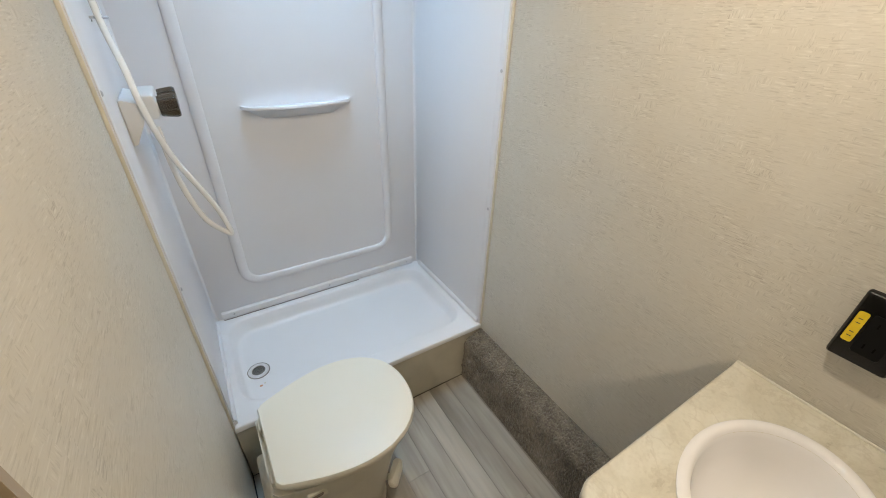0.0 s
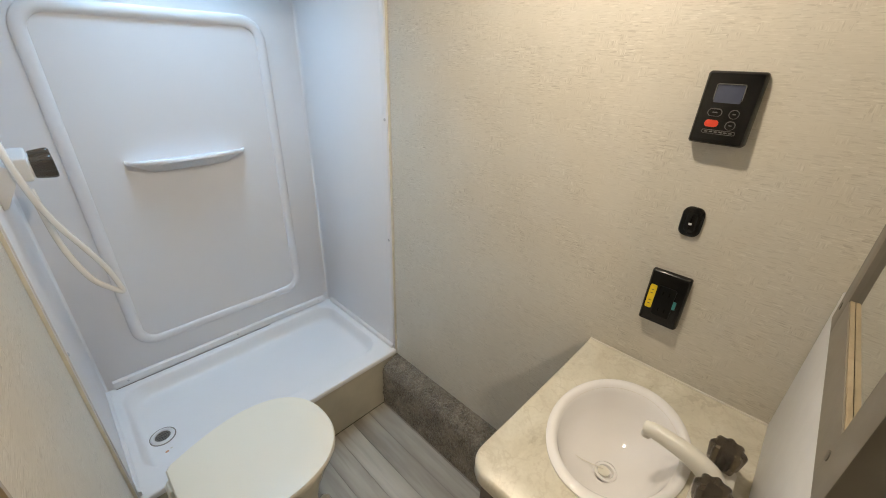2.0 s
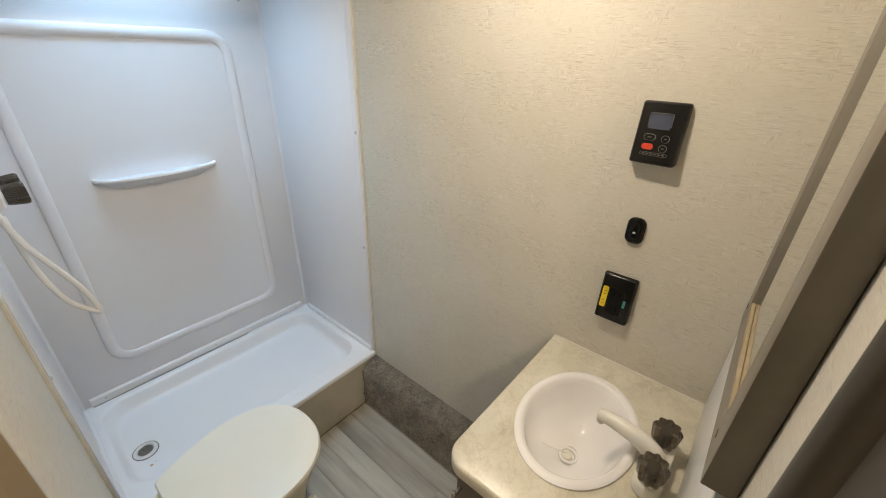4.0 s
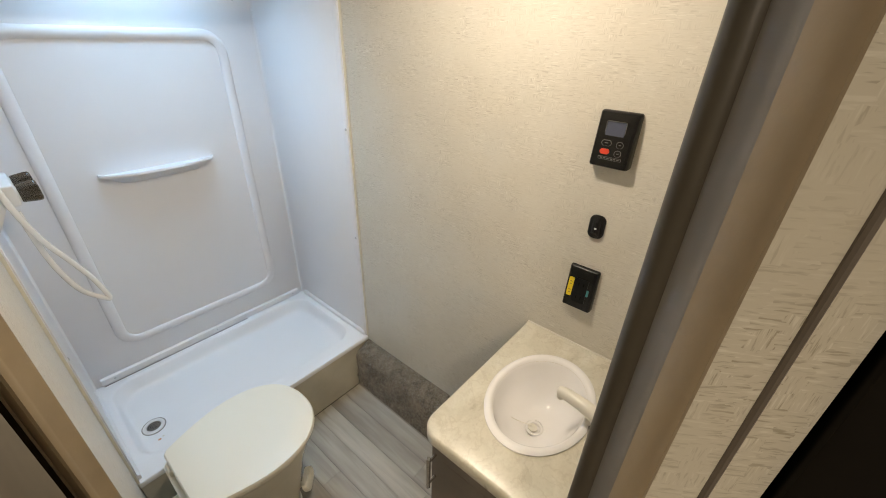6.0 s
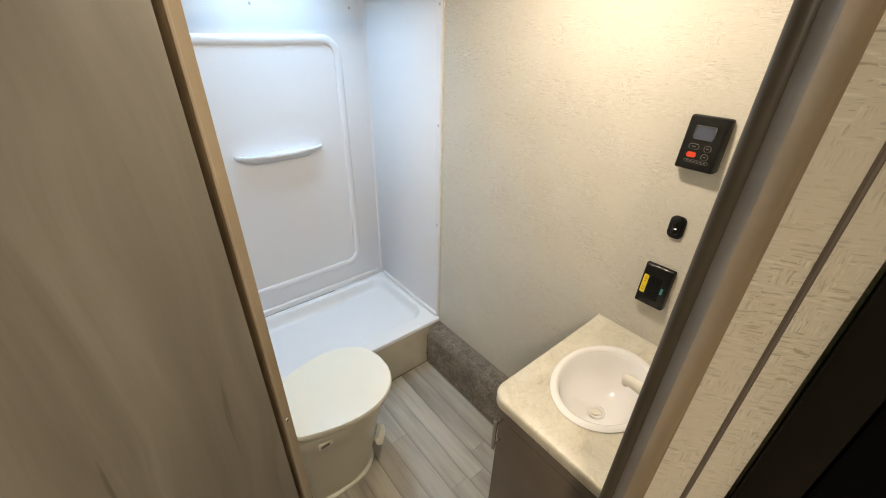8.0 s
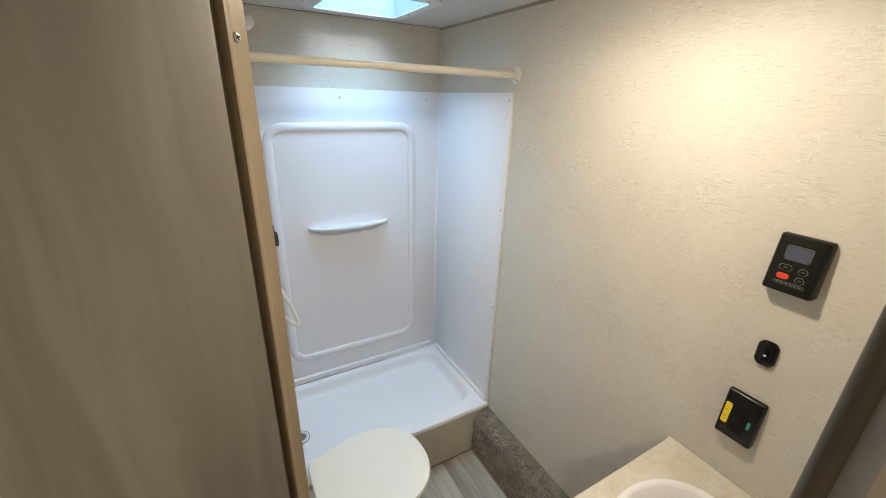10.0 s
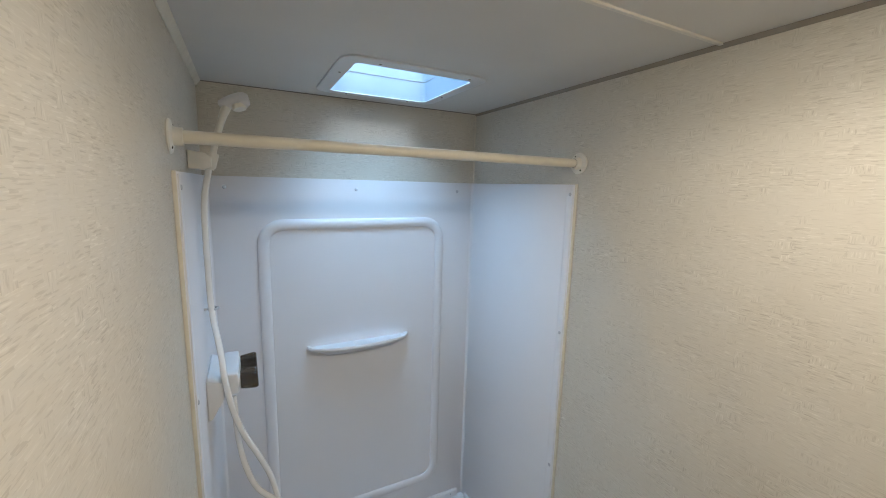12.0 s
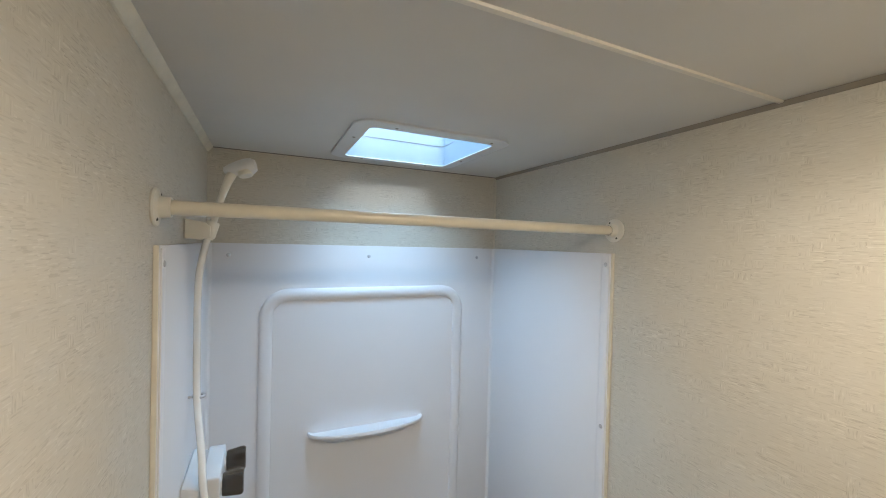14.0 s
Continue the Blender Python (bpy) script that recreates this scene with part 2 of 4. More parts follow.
def part(name, bm, mat, parent, label="", smooth=True, angle=35.0):
    ob = obj(name, bm, mat, smooth, angle)
    ob.parent = parent
    off = Vector((0, 0, 0))
    p = parent
    while p:
        off += p.location
        p = p.parent
    ob.location = -off
    if label:
        tagged(ob, label)
    return ob


def box(x0, x1, y0, y1, z0, z1, bevel=0.0, seg=2, bm=None):
    bm = bm or bmesh.new()
    v = bmesh.ops.create_cube(bm, size=1.0)["verts"]
    for w in v:
        w.co = Vector((x0 + (w.co.x + 0.5) * (x1 - x0), y0 + (w.co.y + 0.5) * (y1 - y0), z0 + (w.co.z + 0.5) * (z1 - z0)))
    if bevel:
        es = {e for w in v for e in w.link_edges}
        bmesh.ops.bevel(bm, geom=list(es), offset=bevel, segments=seg, profile=0.5, affect="EDGES")
    return bm


def prism(points, z0, z1, bevel=0.0, seg=2, bm=None, m=None):
    """Upright prism over a plan outline; m turns it elsewhere."""
    bm = bm or bmesh.new()
    lo = [bm.verts.new((x, y, z0)) for x, y in points]
    hi = [bm.verts.new((x, y, z1)) for x, y in points]
    n = len(points)
    faces = [bm.faces.new(lo[::-1]), bm.faces.new(hi)]
    faces += [bm.faces.new((lo[i], lo[(i + 1) % n], hi[(i + 1) % n], hi[i])) for i in range(n)]
    if bevel:
        es = {e for f in faces[:2] for e in f.edges}
        bmesh.ops.bevel(bm, geom=list(es), offset=bevel, segments=seg, profile=0.5, affect="EDGES")
    if m:
        bmesh.ops.transform(bm, matrix=m, verts=bm.verts)
    return bm


def rounded(x0, x1, y0, y1, r, n=6, skip=()):
    """Outline of a rectangle with rounded corners; skip names the corners left square (0 to 3, from x1 y1 leftwards round)."""
    out = []
    for k, (cx, cy, a) in enumerate(((x1 - r, y1 - r, 0), (x0 + r, y1 - r, 90), (x0 + r, y0 + r, 180), (x1 - r, y0 + r, 270))):
        if k in skip:
            out.append(((x1, y1), (x0, y1), (x0, y0), (x1, y0))[k])
            continue
        for i in range(n + 1):
            t = radians(a + 90 * i / n)
            out.append((cx + r * math.cos(t), cy + r * math.sin(t)))
    return out


def lathe(profile, m=None, n=32, bm=None, scale=(1, 1)):
    """Turns (radius, height) pairs round z; m places it."""
    bm = bm or bmesh.new()
    rings = []
    for r, z in profile:
        if r < 1e-6:
            rings.append([bm.verts.new((0, 0, z))])
        else:
            rings.append([bm.verts.new((r * scale[0] * math.cos(2 * math.pi * i / n), r * scale[1] * math.sin(2 * math.pi * i / n), z)) for i in range(n)])
    for a, b in zip(rings, rings[1:]):
        for i in range(n):
            j = (i + 1) % n
            if len(a) == 1 and len(b) > 1:
                bm.faces.new((a[0], b[i], b[j]))
            elif len(b) == 1 and len(a) > 1:
                bm.faces.new((a[i], a[j], b[0]))
            elif len(a) > 1:
                bm.faces.new((a[i], a[j], b[j], b[i]))
    if m:
        bmesh.ops.transform(bm, matrix=m, verts=bm.verts)
    return bm


def spline(points, n=10):
    """Smooth line through the points (Catmull-Rom)."""
    p = [Vector(q) for q in points]
    p = [p[0] * 2 - p[1]] + p + [p[-1] * 2 - p[-2]]
    out = []
    for i in range(1, len(p) - 2):
        for k in range(n):
            t = k / n
            out.append(0.5 * (2 * p[i] + (p[i + 1] - p[i - 1]) * t + (2 * p[i - 1] - 5 * p[i] + 4 * p[i + 1] - p[i + 2]) * t * t + (3 * p[i] - p[i - 1] - 3 * p[i + 1] + p[i + 2]) * t ** 3))
    out.append(p[-2])
    return out


def tube(path, radius, n=12, closed=False, bm=None, squash=None):
    """A round bar along a path; radius is a number or a function of 0..1. squash: (direction, factor)."""
    bm = bm or bmesh.new()
    path = [Vector(p) for p in path]
    k = len(path)
    rings = []
    up = None
    for i, p in enumerate(path):
        a = path[(i - 1) % k] if closed or i else path[0]
        b = path[(i + 1) % k] if closed or i < k - 1 else path[-1]
        d = (b - a).normalized()
        if up is None:
            up = d.orthogonal().normalized()
        up = (up - d * up.dot(d)).normalized()
        side = d.cross(up)
        r = radius(i / (k - 1)) if callable(radius) else radius
        ring = []
        for j in range(n):
            t = 2 * math.pi * j / n
            o = (up * math.cos(t) + side * math.sin(t)) * r
            if squash:
                o -= squash[0] * o.dot(squash[0]) * (1 - squash[1])
            ring.append(bm.verts.new(p + o))
        rings.append(ring)
    pairs = list(zip(rings, rings[1:])) + ([(rings[-1], rings[0])] if closed else [])
    for a, b in pairs:
        for j in range(n):
            bm.faces.new((a[j], a[(j + 1) % n], b[(j + 1) % n], b[j]))
    if not closed:
        bm.faces.new(rings[0][::-1])
        bm.faces.new(rings[-1])
    return bm


def loft(rings, cap=True, bm=None):
    """Skins a list of equal rings of points."""
    bm = bm or bmesh.new()
    vs = [[bm.verts.new(p) for p in r] for r in rings]
    n = len(vs[0])
    for a, b in zip(vs, vs[1:]):
        for j in range(n):
            bm.faces.new((a[j], a[(j + 1) % n], b[(j + 1) % n], b[j]))
    if cap:
        bm.faces.new(vs[0][::-1])
        bm.faces.new(vs[-1])
    return bm


def facing(at, way):
    """Pose whose z axis points along way."""
    return Matrix.Translation(at) @ Vector(way).to_track_quat("Z", "Y").to_matrix().to_4x4()


def screw(name, at, way, mat, parent, r=0.004, label=""):
    """A pan head with a cross slot."""
    bm = lathe([(0, 0.42 * r), (0.45 * r, 0.4 * r), (0.85 * r, 0.22 * r), (r, 0), (r, -0.3 * r)], facing(at, way), 16)
    s = part(name, bm, mat, parent, label)
    return s


# ---- large structure ----
def wall(name, points, z0, z1, mat, label):
    return tagged(obj(name, prism(points, z0, z1), mat), label, "wall", kind="structure")


def rect(x0, x1, y0, y1):
    return [(x0, y0), (x1, y0), (x1, y1), (x0, y1)]


XL = -1.016
wall("wall_right", rect(0.0, 0.05, -3.6, 0.05), 0, CEIL, PAPER, "cream linen-textured wallpaper wall beside the sink")
wall("wall_back", rect(-2.7, 0.0, 0.0, 0.05), 0, CEIL, PAPER, "cream linen-textured wallpaper wall above the shower")
wall("wall_left", rect(XL - 0.045, XL, -1.40, 0.0), 0, CEIL, PAPER, "cream linen-textured wallpaper wall beside the toilet")
wall("wall_end", rect(-0.715, 0.0, -1.90, -1.862), 0, CEIL, PAPER, "cream wallpaper end wall behind the sink faucet")
# wall in which the doorway stands, slanting between the end wall and the passage
wall("wall_slant", [(-0.715, -1.862), (-0.7635, -1.8785), (-0.7265, -1.932), (-0.69, -1.90)], 0, CEIL, PAPER_OUT, "woven cream wallpaper strip beside the doorway")
wall("wall_passage_side", rect(-0.70, -0.66, -3.6, -1.93), 0, CEIL, PAPER_OUT, "woven cream wallpaper wall of the passage")
wall("wall_passage_left", rect(-2.7, XL - 0.045, -1.40, -1.36), 0, CEIL, PAPER_OUT, "woven cream wallpaper wall behind the open door")
wall("wall_passage_far", rect(-2.75, -2.7, -3.6, 0.05), 0, CEIL, PAPER_OUT, "woven cream wallpaper wall closing the passage")
wall("wall_passage_end", rect(-2.7, 0.0, -3.65, -3.6), 0, CEIL, PAPER_OUT, "woven cream wallpaper wall at the passage end")

# ceiling with the square hole of the roof vent
H = SKY_W / 2
bm = bmesh.new()
for r in ((-2.75, SKY_X - H, -3.65, 0.05), (SKY_X + H, 0.05, -3.65, 0.05), (SKY_X - H, SKY_X + H, -3.65, SKY_Y - H), (SKY_X - H, SKY_X + H, SKY_Y + H, 0.05)):
    box(r[0], r[1], r[2], r[3], CEIL, CEIL + 0.05, bm=bm)
tagged(obj("ceiling", bm, CEILING), "smooth pale ceiling panel with a roof vent hole", "ceiling", kind="structure")
bm = prism([(-0.0055, 0), (-0.0045, -0.0035), (0.003, -0.004), (0.0055, 0)], XL, -0.001, m=Matrix(((0, 0, 1, 0), (1, 0, 0, -0.968), (0, 1, 0, CEIL), (0, 0, 0, 1))))
tagged(obj("trim_ceiling_seam", bm, IVORY, True), "narrow cream plastic batten over the ceiling seam", "trim", kind="structure")

# corner beads where walls and ceiling meet
def bead(name, a, b, r=0.004):
    tagged(obj(name, tube([a, b], r, 8), VINYL, True), "thin cream plastic corner bead", "trim", kind="structure")


bead("trim_corner_back", (-0.002, -0.002, 1.80), (-0.002, -0.002, CEIL), 0.003)
bead("trim_corner_end", (-0.003, -1.859, 0.86), (-0.003, -1.859, CEIL))
# grey bar laid in the joint to paint the shadow under the ceiling panel
tagged(obj("trim_shadow_gap_back", tube([(XL, -0.001, CEIL - 0.001), (0, -0.001, CEIL - 0.001)], 0.0018, 8), GREY, True), "grey bar put in for the shadow gap between wall and ceiling panel", "trim", kind="structure")
# slanted cove strips along the two long walls
for nm, xw, w, k, mat in (("trim_cove_right", -0.0006, -1, 0.5, COVE_SHADED), ("trim_cove_left", XL + 0.0006, 1, 0.9, VINYL)):
    cove = prism([(xw, CEIL - 0.0006), (xw + w * k * 0.016, CEIL - 0.0006), (xw + w * k * 0.0145, CEIL - k * 0.0035), (xw + w * k * 0.0035, CEIL - k * 0.0175), (xw, CEIL - k * 0.019)], 0.003, 1.40 if w > 0 else 1.86, m=Matrix(((1, 0, 0, 0), (0, 0, -1, 0), (0, 1, 0, 0), (0, 0, 0, 1))))
    tagged(obj(nm, cove, mat), "narrow beige cove strip between wall and ceiling", "trim", kind="structure")

# ---- doorway ----
U = Vector((0.478, -0.878, 0))     # along the doorway
N = Vector((-0.878, -0.478, 0))    # out to the passage
door_frame = thing("door_frame", "tan painted metal frame of the bathroom doorway", "door frame", kind="structure")
left_jamb = [(-0.993, -1.405), (-0.9928, -1.4118), (-0.9945, -1.4134), (-1.0052, -1.4232), (-1.0064, -1.4252), (-1.0080, -1.4285), (-1.0105, -1.4305), (-1.0130, -1.4303),
             (-1.0160, -1.4280), (-1.0190, -1.4230), (-1.061, -1.4230), (-1.061, -1.4002), (-1.0, -1.3985)]
part("jamb", prism(left_jamb, 0.004, 2.0), TAN, door_frame, "", True, 30)
bead_c = Vector((-0.7333, -1.8434))
right_bead = [(bead_c.x + 0.0095 * math.cos(radians(a)), bead_c.y + 0.0095 * math.sin(radians(a))) for a in range(20, 330, 18)]
part("stop_bead", prism(right_bead, 0.004, 2.0), BROWN, door_frame, "rounded dark brown stop bead", True, 40)
part("seal", prism([(-0.7395, -1.848), (-0.7505, -1.8572), (-0.7565, -1.8640), (-0.7520, -1.8690), (-0.744, -1.8625), (-0.728, -1.8605), (-0.728, -1.8500)], 0.004, 2.0), GREY, door_frame, "grey rubber seal", True, 30)
part("jamb", prism([(-0.7563, -1.8622), (-0.7585, -1.8645), (-0.7665, -1.8740), (-0.7680, -1.8785), (-0.7650, -1.8800), (-0.7560, -1.8740), (-0.7500, -1.8670)], 0.004, 2.0), TAN, door_frame, "", True, 30)
hx0, hx1 = Vector((-1.03, -1.415, 0)), Vector((-0.735, -1.868, 0))
part("head", prism([(hx0.x, hx0.y), (hx1.x, hx1.y), (hx1.x + 0.03, hx1.y + 0.02), (hx0.x + 0.035, hx0.y + 0.02)], 2.0, CEIL), TAN, door_frame)
# dark filler added behind the hinge gap to paint its shade
part("hinge_gasket", prism([(-1.0185, -1.4185), (-1.0305, -1.4390), (-1.058, -1.428), (-1.048, -1.402)], 0.02, 1.99), GAP, door_frame, "dark filler put in for the shade of the hinge gap")
for z in (1.813, 1.10, 0.42):
    s = screw("screw", (-1.0030, -1.4212, z), (0.675, -0.737, 0), ZINC, door_frame, 0.0048, "zinc cross-head screw")
    bm = bmesh.new()
    box(-0.0025, 0.0025, -0.0006, 0.0006, 0.0012, 0.0022, bm=bm)
    box(-0.0006, 0.0006, -0.0025, 0.0025, 0.0012, 0.0023, bm=bm)
    bmesh.ops.transform(bm, matrix=facing((-1.0030, -1.4212, z), (0.675, -0.737, 0)) @ pose(0, 0, 0, 0, 0, 25), verts=bm.verts)
    part("cross_slot", bm, GAP, s, "dark cross slot")
# open leaf, hinged at the left jamb, swung out into the passage
leaf_dir = Vector((-0.90, -0.436, 0)).normalized()
leaf = thing("door_1", "open taupe wood-grain bathroom door", "door", kind="structure")
bm = box(0.0, 0.56, 0.0, 0.026, 0.02, 1.985, 0.0015, 2)
yaw = math.degrees(math.atan2(leaf_dir.y, leaf_dir.x))
leaf_slab = part("leaf", bm, DOOR, leaf)
leaf.matrix_world = pose(-1.0212, -1.4482, 0, 0, 0, yaw) @ Matrix.Diagonal((1, -1, 1, 1))
tagged(leaf_slab, "taupe wood-grain laminate leaf")

# dark bar painting the groove's shadow line on the woven strip beside the doorway
tagged(obj("trim_strip_groove", tube([(-0.7457, -1.9063, 0.01), (-0.7457, -1.9063, CEIL)], 0.0022, 8), TAUPE, True), "thin dark bar put in for the shadow line of the wall strip's groove", "trim", kind="structure")

# ---- dark appliance in the passage ----
fridge = thing("refrigerator", "black-fronted built-in refrigerator with dark brown edge trim", "refrigerator", at=(-0.72, -2.2, 0))
part("case", box(-0.70, -0.10, -2.62, -1.938, 0.0, 1.90), DARK_TRIM, fridge)
part("trim", box(-0.735, -0.701, -1.970, -1.936, 0.02, 1.90, 0.004), DARK_TRIM, fridge, "dark brown edge strip")
part("door", box(-0.722, -0.701, -2.60, -1.972, 0.70, 1.89, 0.005), DARK, fridge, "black lower door")
part("door", box(-0.722, -0.701, -2.60, -1.972, 0.04, 0.69, 0.005), DARK, fridge, "black lower door")
part("handle", tube(spline([(-0.722, -2.02, 0.86), (-0.745, -2.02, 0.88), (-0.748, -2.02, 1.0), (-0.745, -2.02, 1.12), (-0.722, -2.02, 1.14)], 6), 0.008, 10), BLACK, fridge, "curved black pull")

# ---- shower ----
PZ = 0.285      # top of the pan
SZ = 1.795      # top of the surround
surround = thing("shower_surround", "white moulded plastic shower surround screwed to three walls", "shower surround", at=(-0.508, -0.3, PZ))
part("back_panel", box(XL + 0.012, -0.012, -0.008, -0.001, PZ - 0.03, SZ, 0.001), ACRYLIC, surround)
for xa, xb in ((-0.0085, -0.0015), (XL + 0.0015, XL + 0.0085)):
    part("side_panel", box(xa, xb, -0.600, -0.010, PZ - 0.03, SZ, 0.001), ACRYLIC, surround)
# hollow curve in the two back corners
for sx, xc in ((-1, -0.0085), (1, XL + 0.0085)):
    r = 0.012
    pts = [(xc, -0.0075), (xc, -0.0075 - r)] + [(xc + sx * r * (1 - math.cos(radians(a))), -0.0075 - r * (1 - math.sin(radians(a)))) for a in range(10, 90, 10)] + [(xc + sx * r, -0.0075)]
    part("corner_cove", prism(pts, PZ - 0.01, SZ), ACRYLIC, surround)
# edge flanges and the cream edge trim
for xa, xb, tx in ((-0.0115, -0.0085, -0.0100), (XL + 0.0085, XL + 0.0115, XL + 0.0100)):
    part("edge_flange", box(xa, xb, -0.598, -0.572, PZ + 0.012, SZ - 0.004, 0.0012), ACRYLIC, surround)
    out = 0.0105 if tx > -0.5 else -0.0105
    part("edge_trim", prism([(tx + out * 0.28, -0.6002), (tx + out * 0.92, -0.6002), (tx + out * 0.92, -0.6050), (tx + out * 0.45, -0.6050), (tx + out * 0.28, -0.6038)], PZ + 0.002, SZ + 0.001), VINYL, surround, "cream vinyl edge trim")
# raised rib loop pressed in the back panel
loop = [(x, -0.009, z) for x, z in rounded(-0.848, -0.168, 0.440, 1.631, 0.070, 8)]
dense = []
for a, b in zip(loop, loop[1:] + loop[:1]):
    va, vb = Vector(a), Vector(b)
    k = max(1, int((vb - va).length / 0.04))
    dense += [va.lerp(vb, i / k) for i in range(k)]
part("rib", tube(dense, 0.0200, 16, True, squash=(Vector((0, 1, 0)), 0.62)), ACRYLIC, surround, "raised rounded rib", True, 60)
part("inner_field", prism(rounded(-0.838, -0.178, 0.45, 1.621, 0.062, 8), 0, 0.0025, m=Matrix(((1, 0, 0, 0), (0, 0, -1, -0.0078), (0, 1, 0, 0), (0, 0, 0, 1)))), ACRYLIC, surround)


# half-moon soap shelf
def shelf_ring(z, depth, half):
    ring = [(-0.511 + half, -0.006, z)]
    for i in range(1, 24):
        t = math.pi * i / 24
        ring.append((-0.511 + half * math.cos(t), -0.008 - depth * math.sin(t) ** 0.8, z))
    return ring + [(-0.511 - half, -0.006, z)]


rings = [shelf_ring(z, d, h) for z, d, h in ((1.120, 0.010, 0.130), (1.142, 0.034, 0.170), (1.1535, 0.054, 0.190), (1.1555, 0.068, 0.200), (1.159, 0.0725, 0.2035), (1.167, 0.0725, 0.204), (1.1695, 0.070, 0.202), (1.1680, 0.063, 0.196), (1.163, 0.054, 0.187))]
part("shelf", loft(rings), ACRYLIC, surround, "half-moon soap shelf", True, 50)
# lower strips that seal the panels to the pan
strip_y = prism([(0, 0), (-0.012, 0.002), (-0.012, 0.030), (-0.006, 0.036), (0, 0.036)], -0.978, -0.040, m=Matrix(((0, 0, 1, 0), (1, 0, 0, -0.0075), (0, 1, 0, PZ + 0.002), (0, 0, 0, 1))))
part("base_strip", strip_y, ACRYLIC, surround, "", True, 25)
for sx, xc in ((1, -0.0085), (-1, XL + 0.0085)):
    pr = [(0, 0), (-0.010 * sx, 0.002), (-0.010 * sx, 0.018), (-0.004 * sx, 0.024), (0, 0.024)]
    part("base_strip", prism(pr, -0.590, -0.045, m=Matrix(((1, 0, 0, xc), (0, 0, 1, 0), (0, 1, 0, PZ + 0.002), (0, 0, 0, 1)))), ACRYLIC, surround, "", True, 25)
for x in (-0.955, -0.52, -0.085):
    screw("screw_cap", (x, -0.0085, 1.759), (0, -1, 0), CAP, surround, 0.0062, "white screw cap greyed for its shading")
for x in (-0.93, -0.50, -0.075):
    screw("screw_cap", (x, -0.0195, PZ + 0.02), (0, -1, 0), CAP, surround, 0.0042, "white screw cap greyed for its shading")
for xs, w in ((-0.0118, -1), (XL + 0.0118, 1)):
    for z in (1.765, 1.323, 0.848):
        screw("screw_cap", (xs, -0.586, z), (w, 0, 0), CAP, surround, 0.0058, "white screw cap greyed for its shading")
# fine grey line between panel and pan
tagged(part("sealant_gap", box(-0.975, -0.35, -0.0215, -0.0195, PZ - 0.002, PZ + 0.0025), GREY, surround), "thin grey line under the back strip")


def pan_ring(x0, x1, y0, y1, r, z, n=8):
    return [(x, y, z) for x, y in rounded(x0, x1, y0, y1, r, n)]


pan = thing("shower_pan", "white moulded shower pan with a raised rim", "shower pan", at=(-0.508, -0.3, 0.2))
x0, x1, y0, y1 = XL + 0.002, -0.002, -0.606, -0.002
def basin(d, z, r):
    return pan_ring(x0 + d, x1 - d, y0 + d + 0.036, y1 - d * 1.2, r + 0.022, PZ + z)


rings = [pan_ring(x0 + 0.03, x1 - 0.03, y0 + 0.03, y1 - 0.01, 0.004, 0.205), pan_ring(x0 + 0.03, x1 - 0.03, y0 + 0.03, y1 - 0.01, 0.004, 0.262), pan_ring(x0, x1, y0, y1, 0.004, 0.2625), pan_ring(x0, x1, y0, y1, 0.004, PZ - 0.005),
         pan_ring(x0 + 0.003, x1 - 0.003, y0 + 0.003, y1 - 0.003, 0.004, PZ - 0.0005), pan_ring(x0 + 0.006, x1 - 0.006, y0 + 0.006, y1 - 0.006, 0.006, PZ)]
rings += [basin(d, z, r) for d, z, r in ((0.034, 0.0, 0.060), (0.0375, -0.0006, 0.061), (0.0405, -0.0024, 0.062), (0.0425, -0.006, 0.063), (0.049, -0.030, 0.066), (0.055, -0.050, 0.069), (0.060, -0.058, 0.071), (0.067, -0.0625, 0.073), (0.080, -0.0645, 0.074), (0.14, -0.066, 0.05))]
part("tray", loft(rings), PAN, pan, "", True, 60)
part("skirt_board", box(-1.012, -0.0015, -0.601, -0.585, 0.003, 0.262), SKIRT, pan, "cream laminate riser board")
DX, DY, DZ = -0.900, -0.322, PZ - 0.0642
part("drain_ring", lathe([(0.025, -0.004), (0.0255, 0.003), (0.029, 0.0055), (0.036, 0.0045), (0.039, 0.001), (0.039, -0.001)], pose(DX, DY, DZ), 32), WHITE, pan, "white drain ring")
bm = lathe([(0, 0.0012), (0.0253, 0.0006)], pose(DX, DY, DZ), 28)
# flat grey ring paints the shadow line outside the drain ring
part("drain_gap", lathe([(0.0390, 0.0011), (0.0425, 0.0009), (0.0425, -0.001)], pose(DX, DY, DZ), 32), GREY, pan, "grey ring put in for the shadow round the drain")
strainer = part("strainer", bm, STEEL_DARK, pan, "dark metal strainer")
bm = bmesh.new()
for ring_r, cnt in ((0.006, 7), (0.012, 13), (0.0185, 19)):
    for i in range(cnt):
        t = 2 * math.pi * i / cnt
        c = Vector((DX + ring_r * math.cos(t), DY + ring_r * math.sin(t), DZ + 0.0016))
        vs = [bm.verts.new(c + Vector((0.0016 * math.cos(a * math.pi / 3), 0.0016 * math.sin(a * math.pi / 3), 0))) for a in range(6)]
        bm.faces.new(vs)
part("strainer_holes", bm, BLACK_DULL, strainer, "dark strainer holes")
for sx, sy, sr in ((-0.905, -0.405, 0.006), (-0.890, -0.398, 0.004)):
    bm = lathe([(0, 0.0006), (sr * 0.7, 0.0005), (sr, 0)], pose(sx, sy, DZ + 0.001), 14, scale=(1, 0.8))
    part("stain", bm, RUST if sr > 0.005 else VINYL, pan, "small rusty stain")

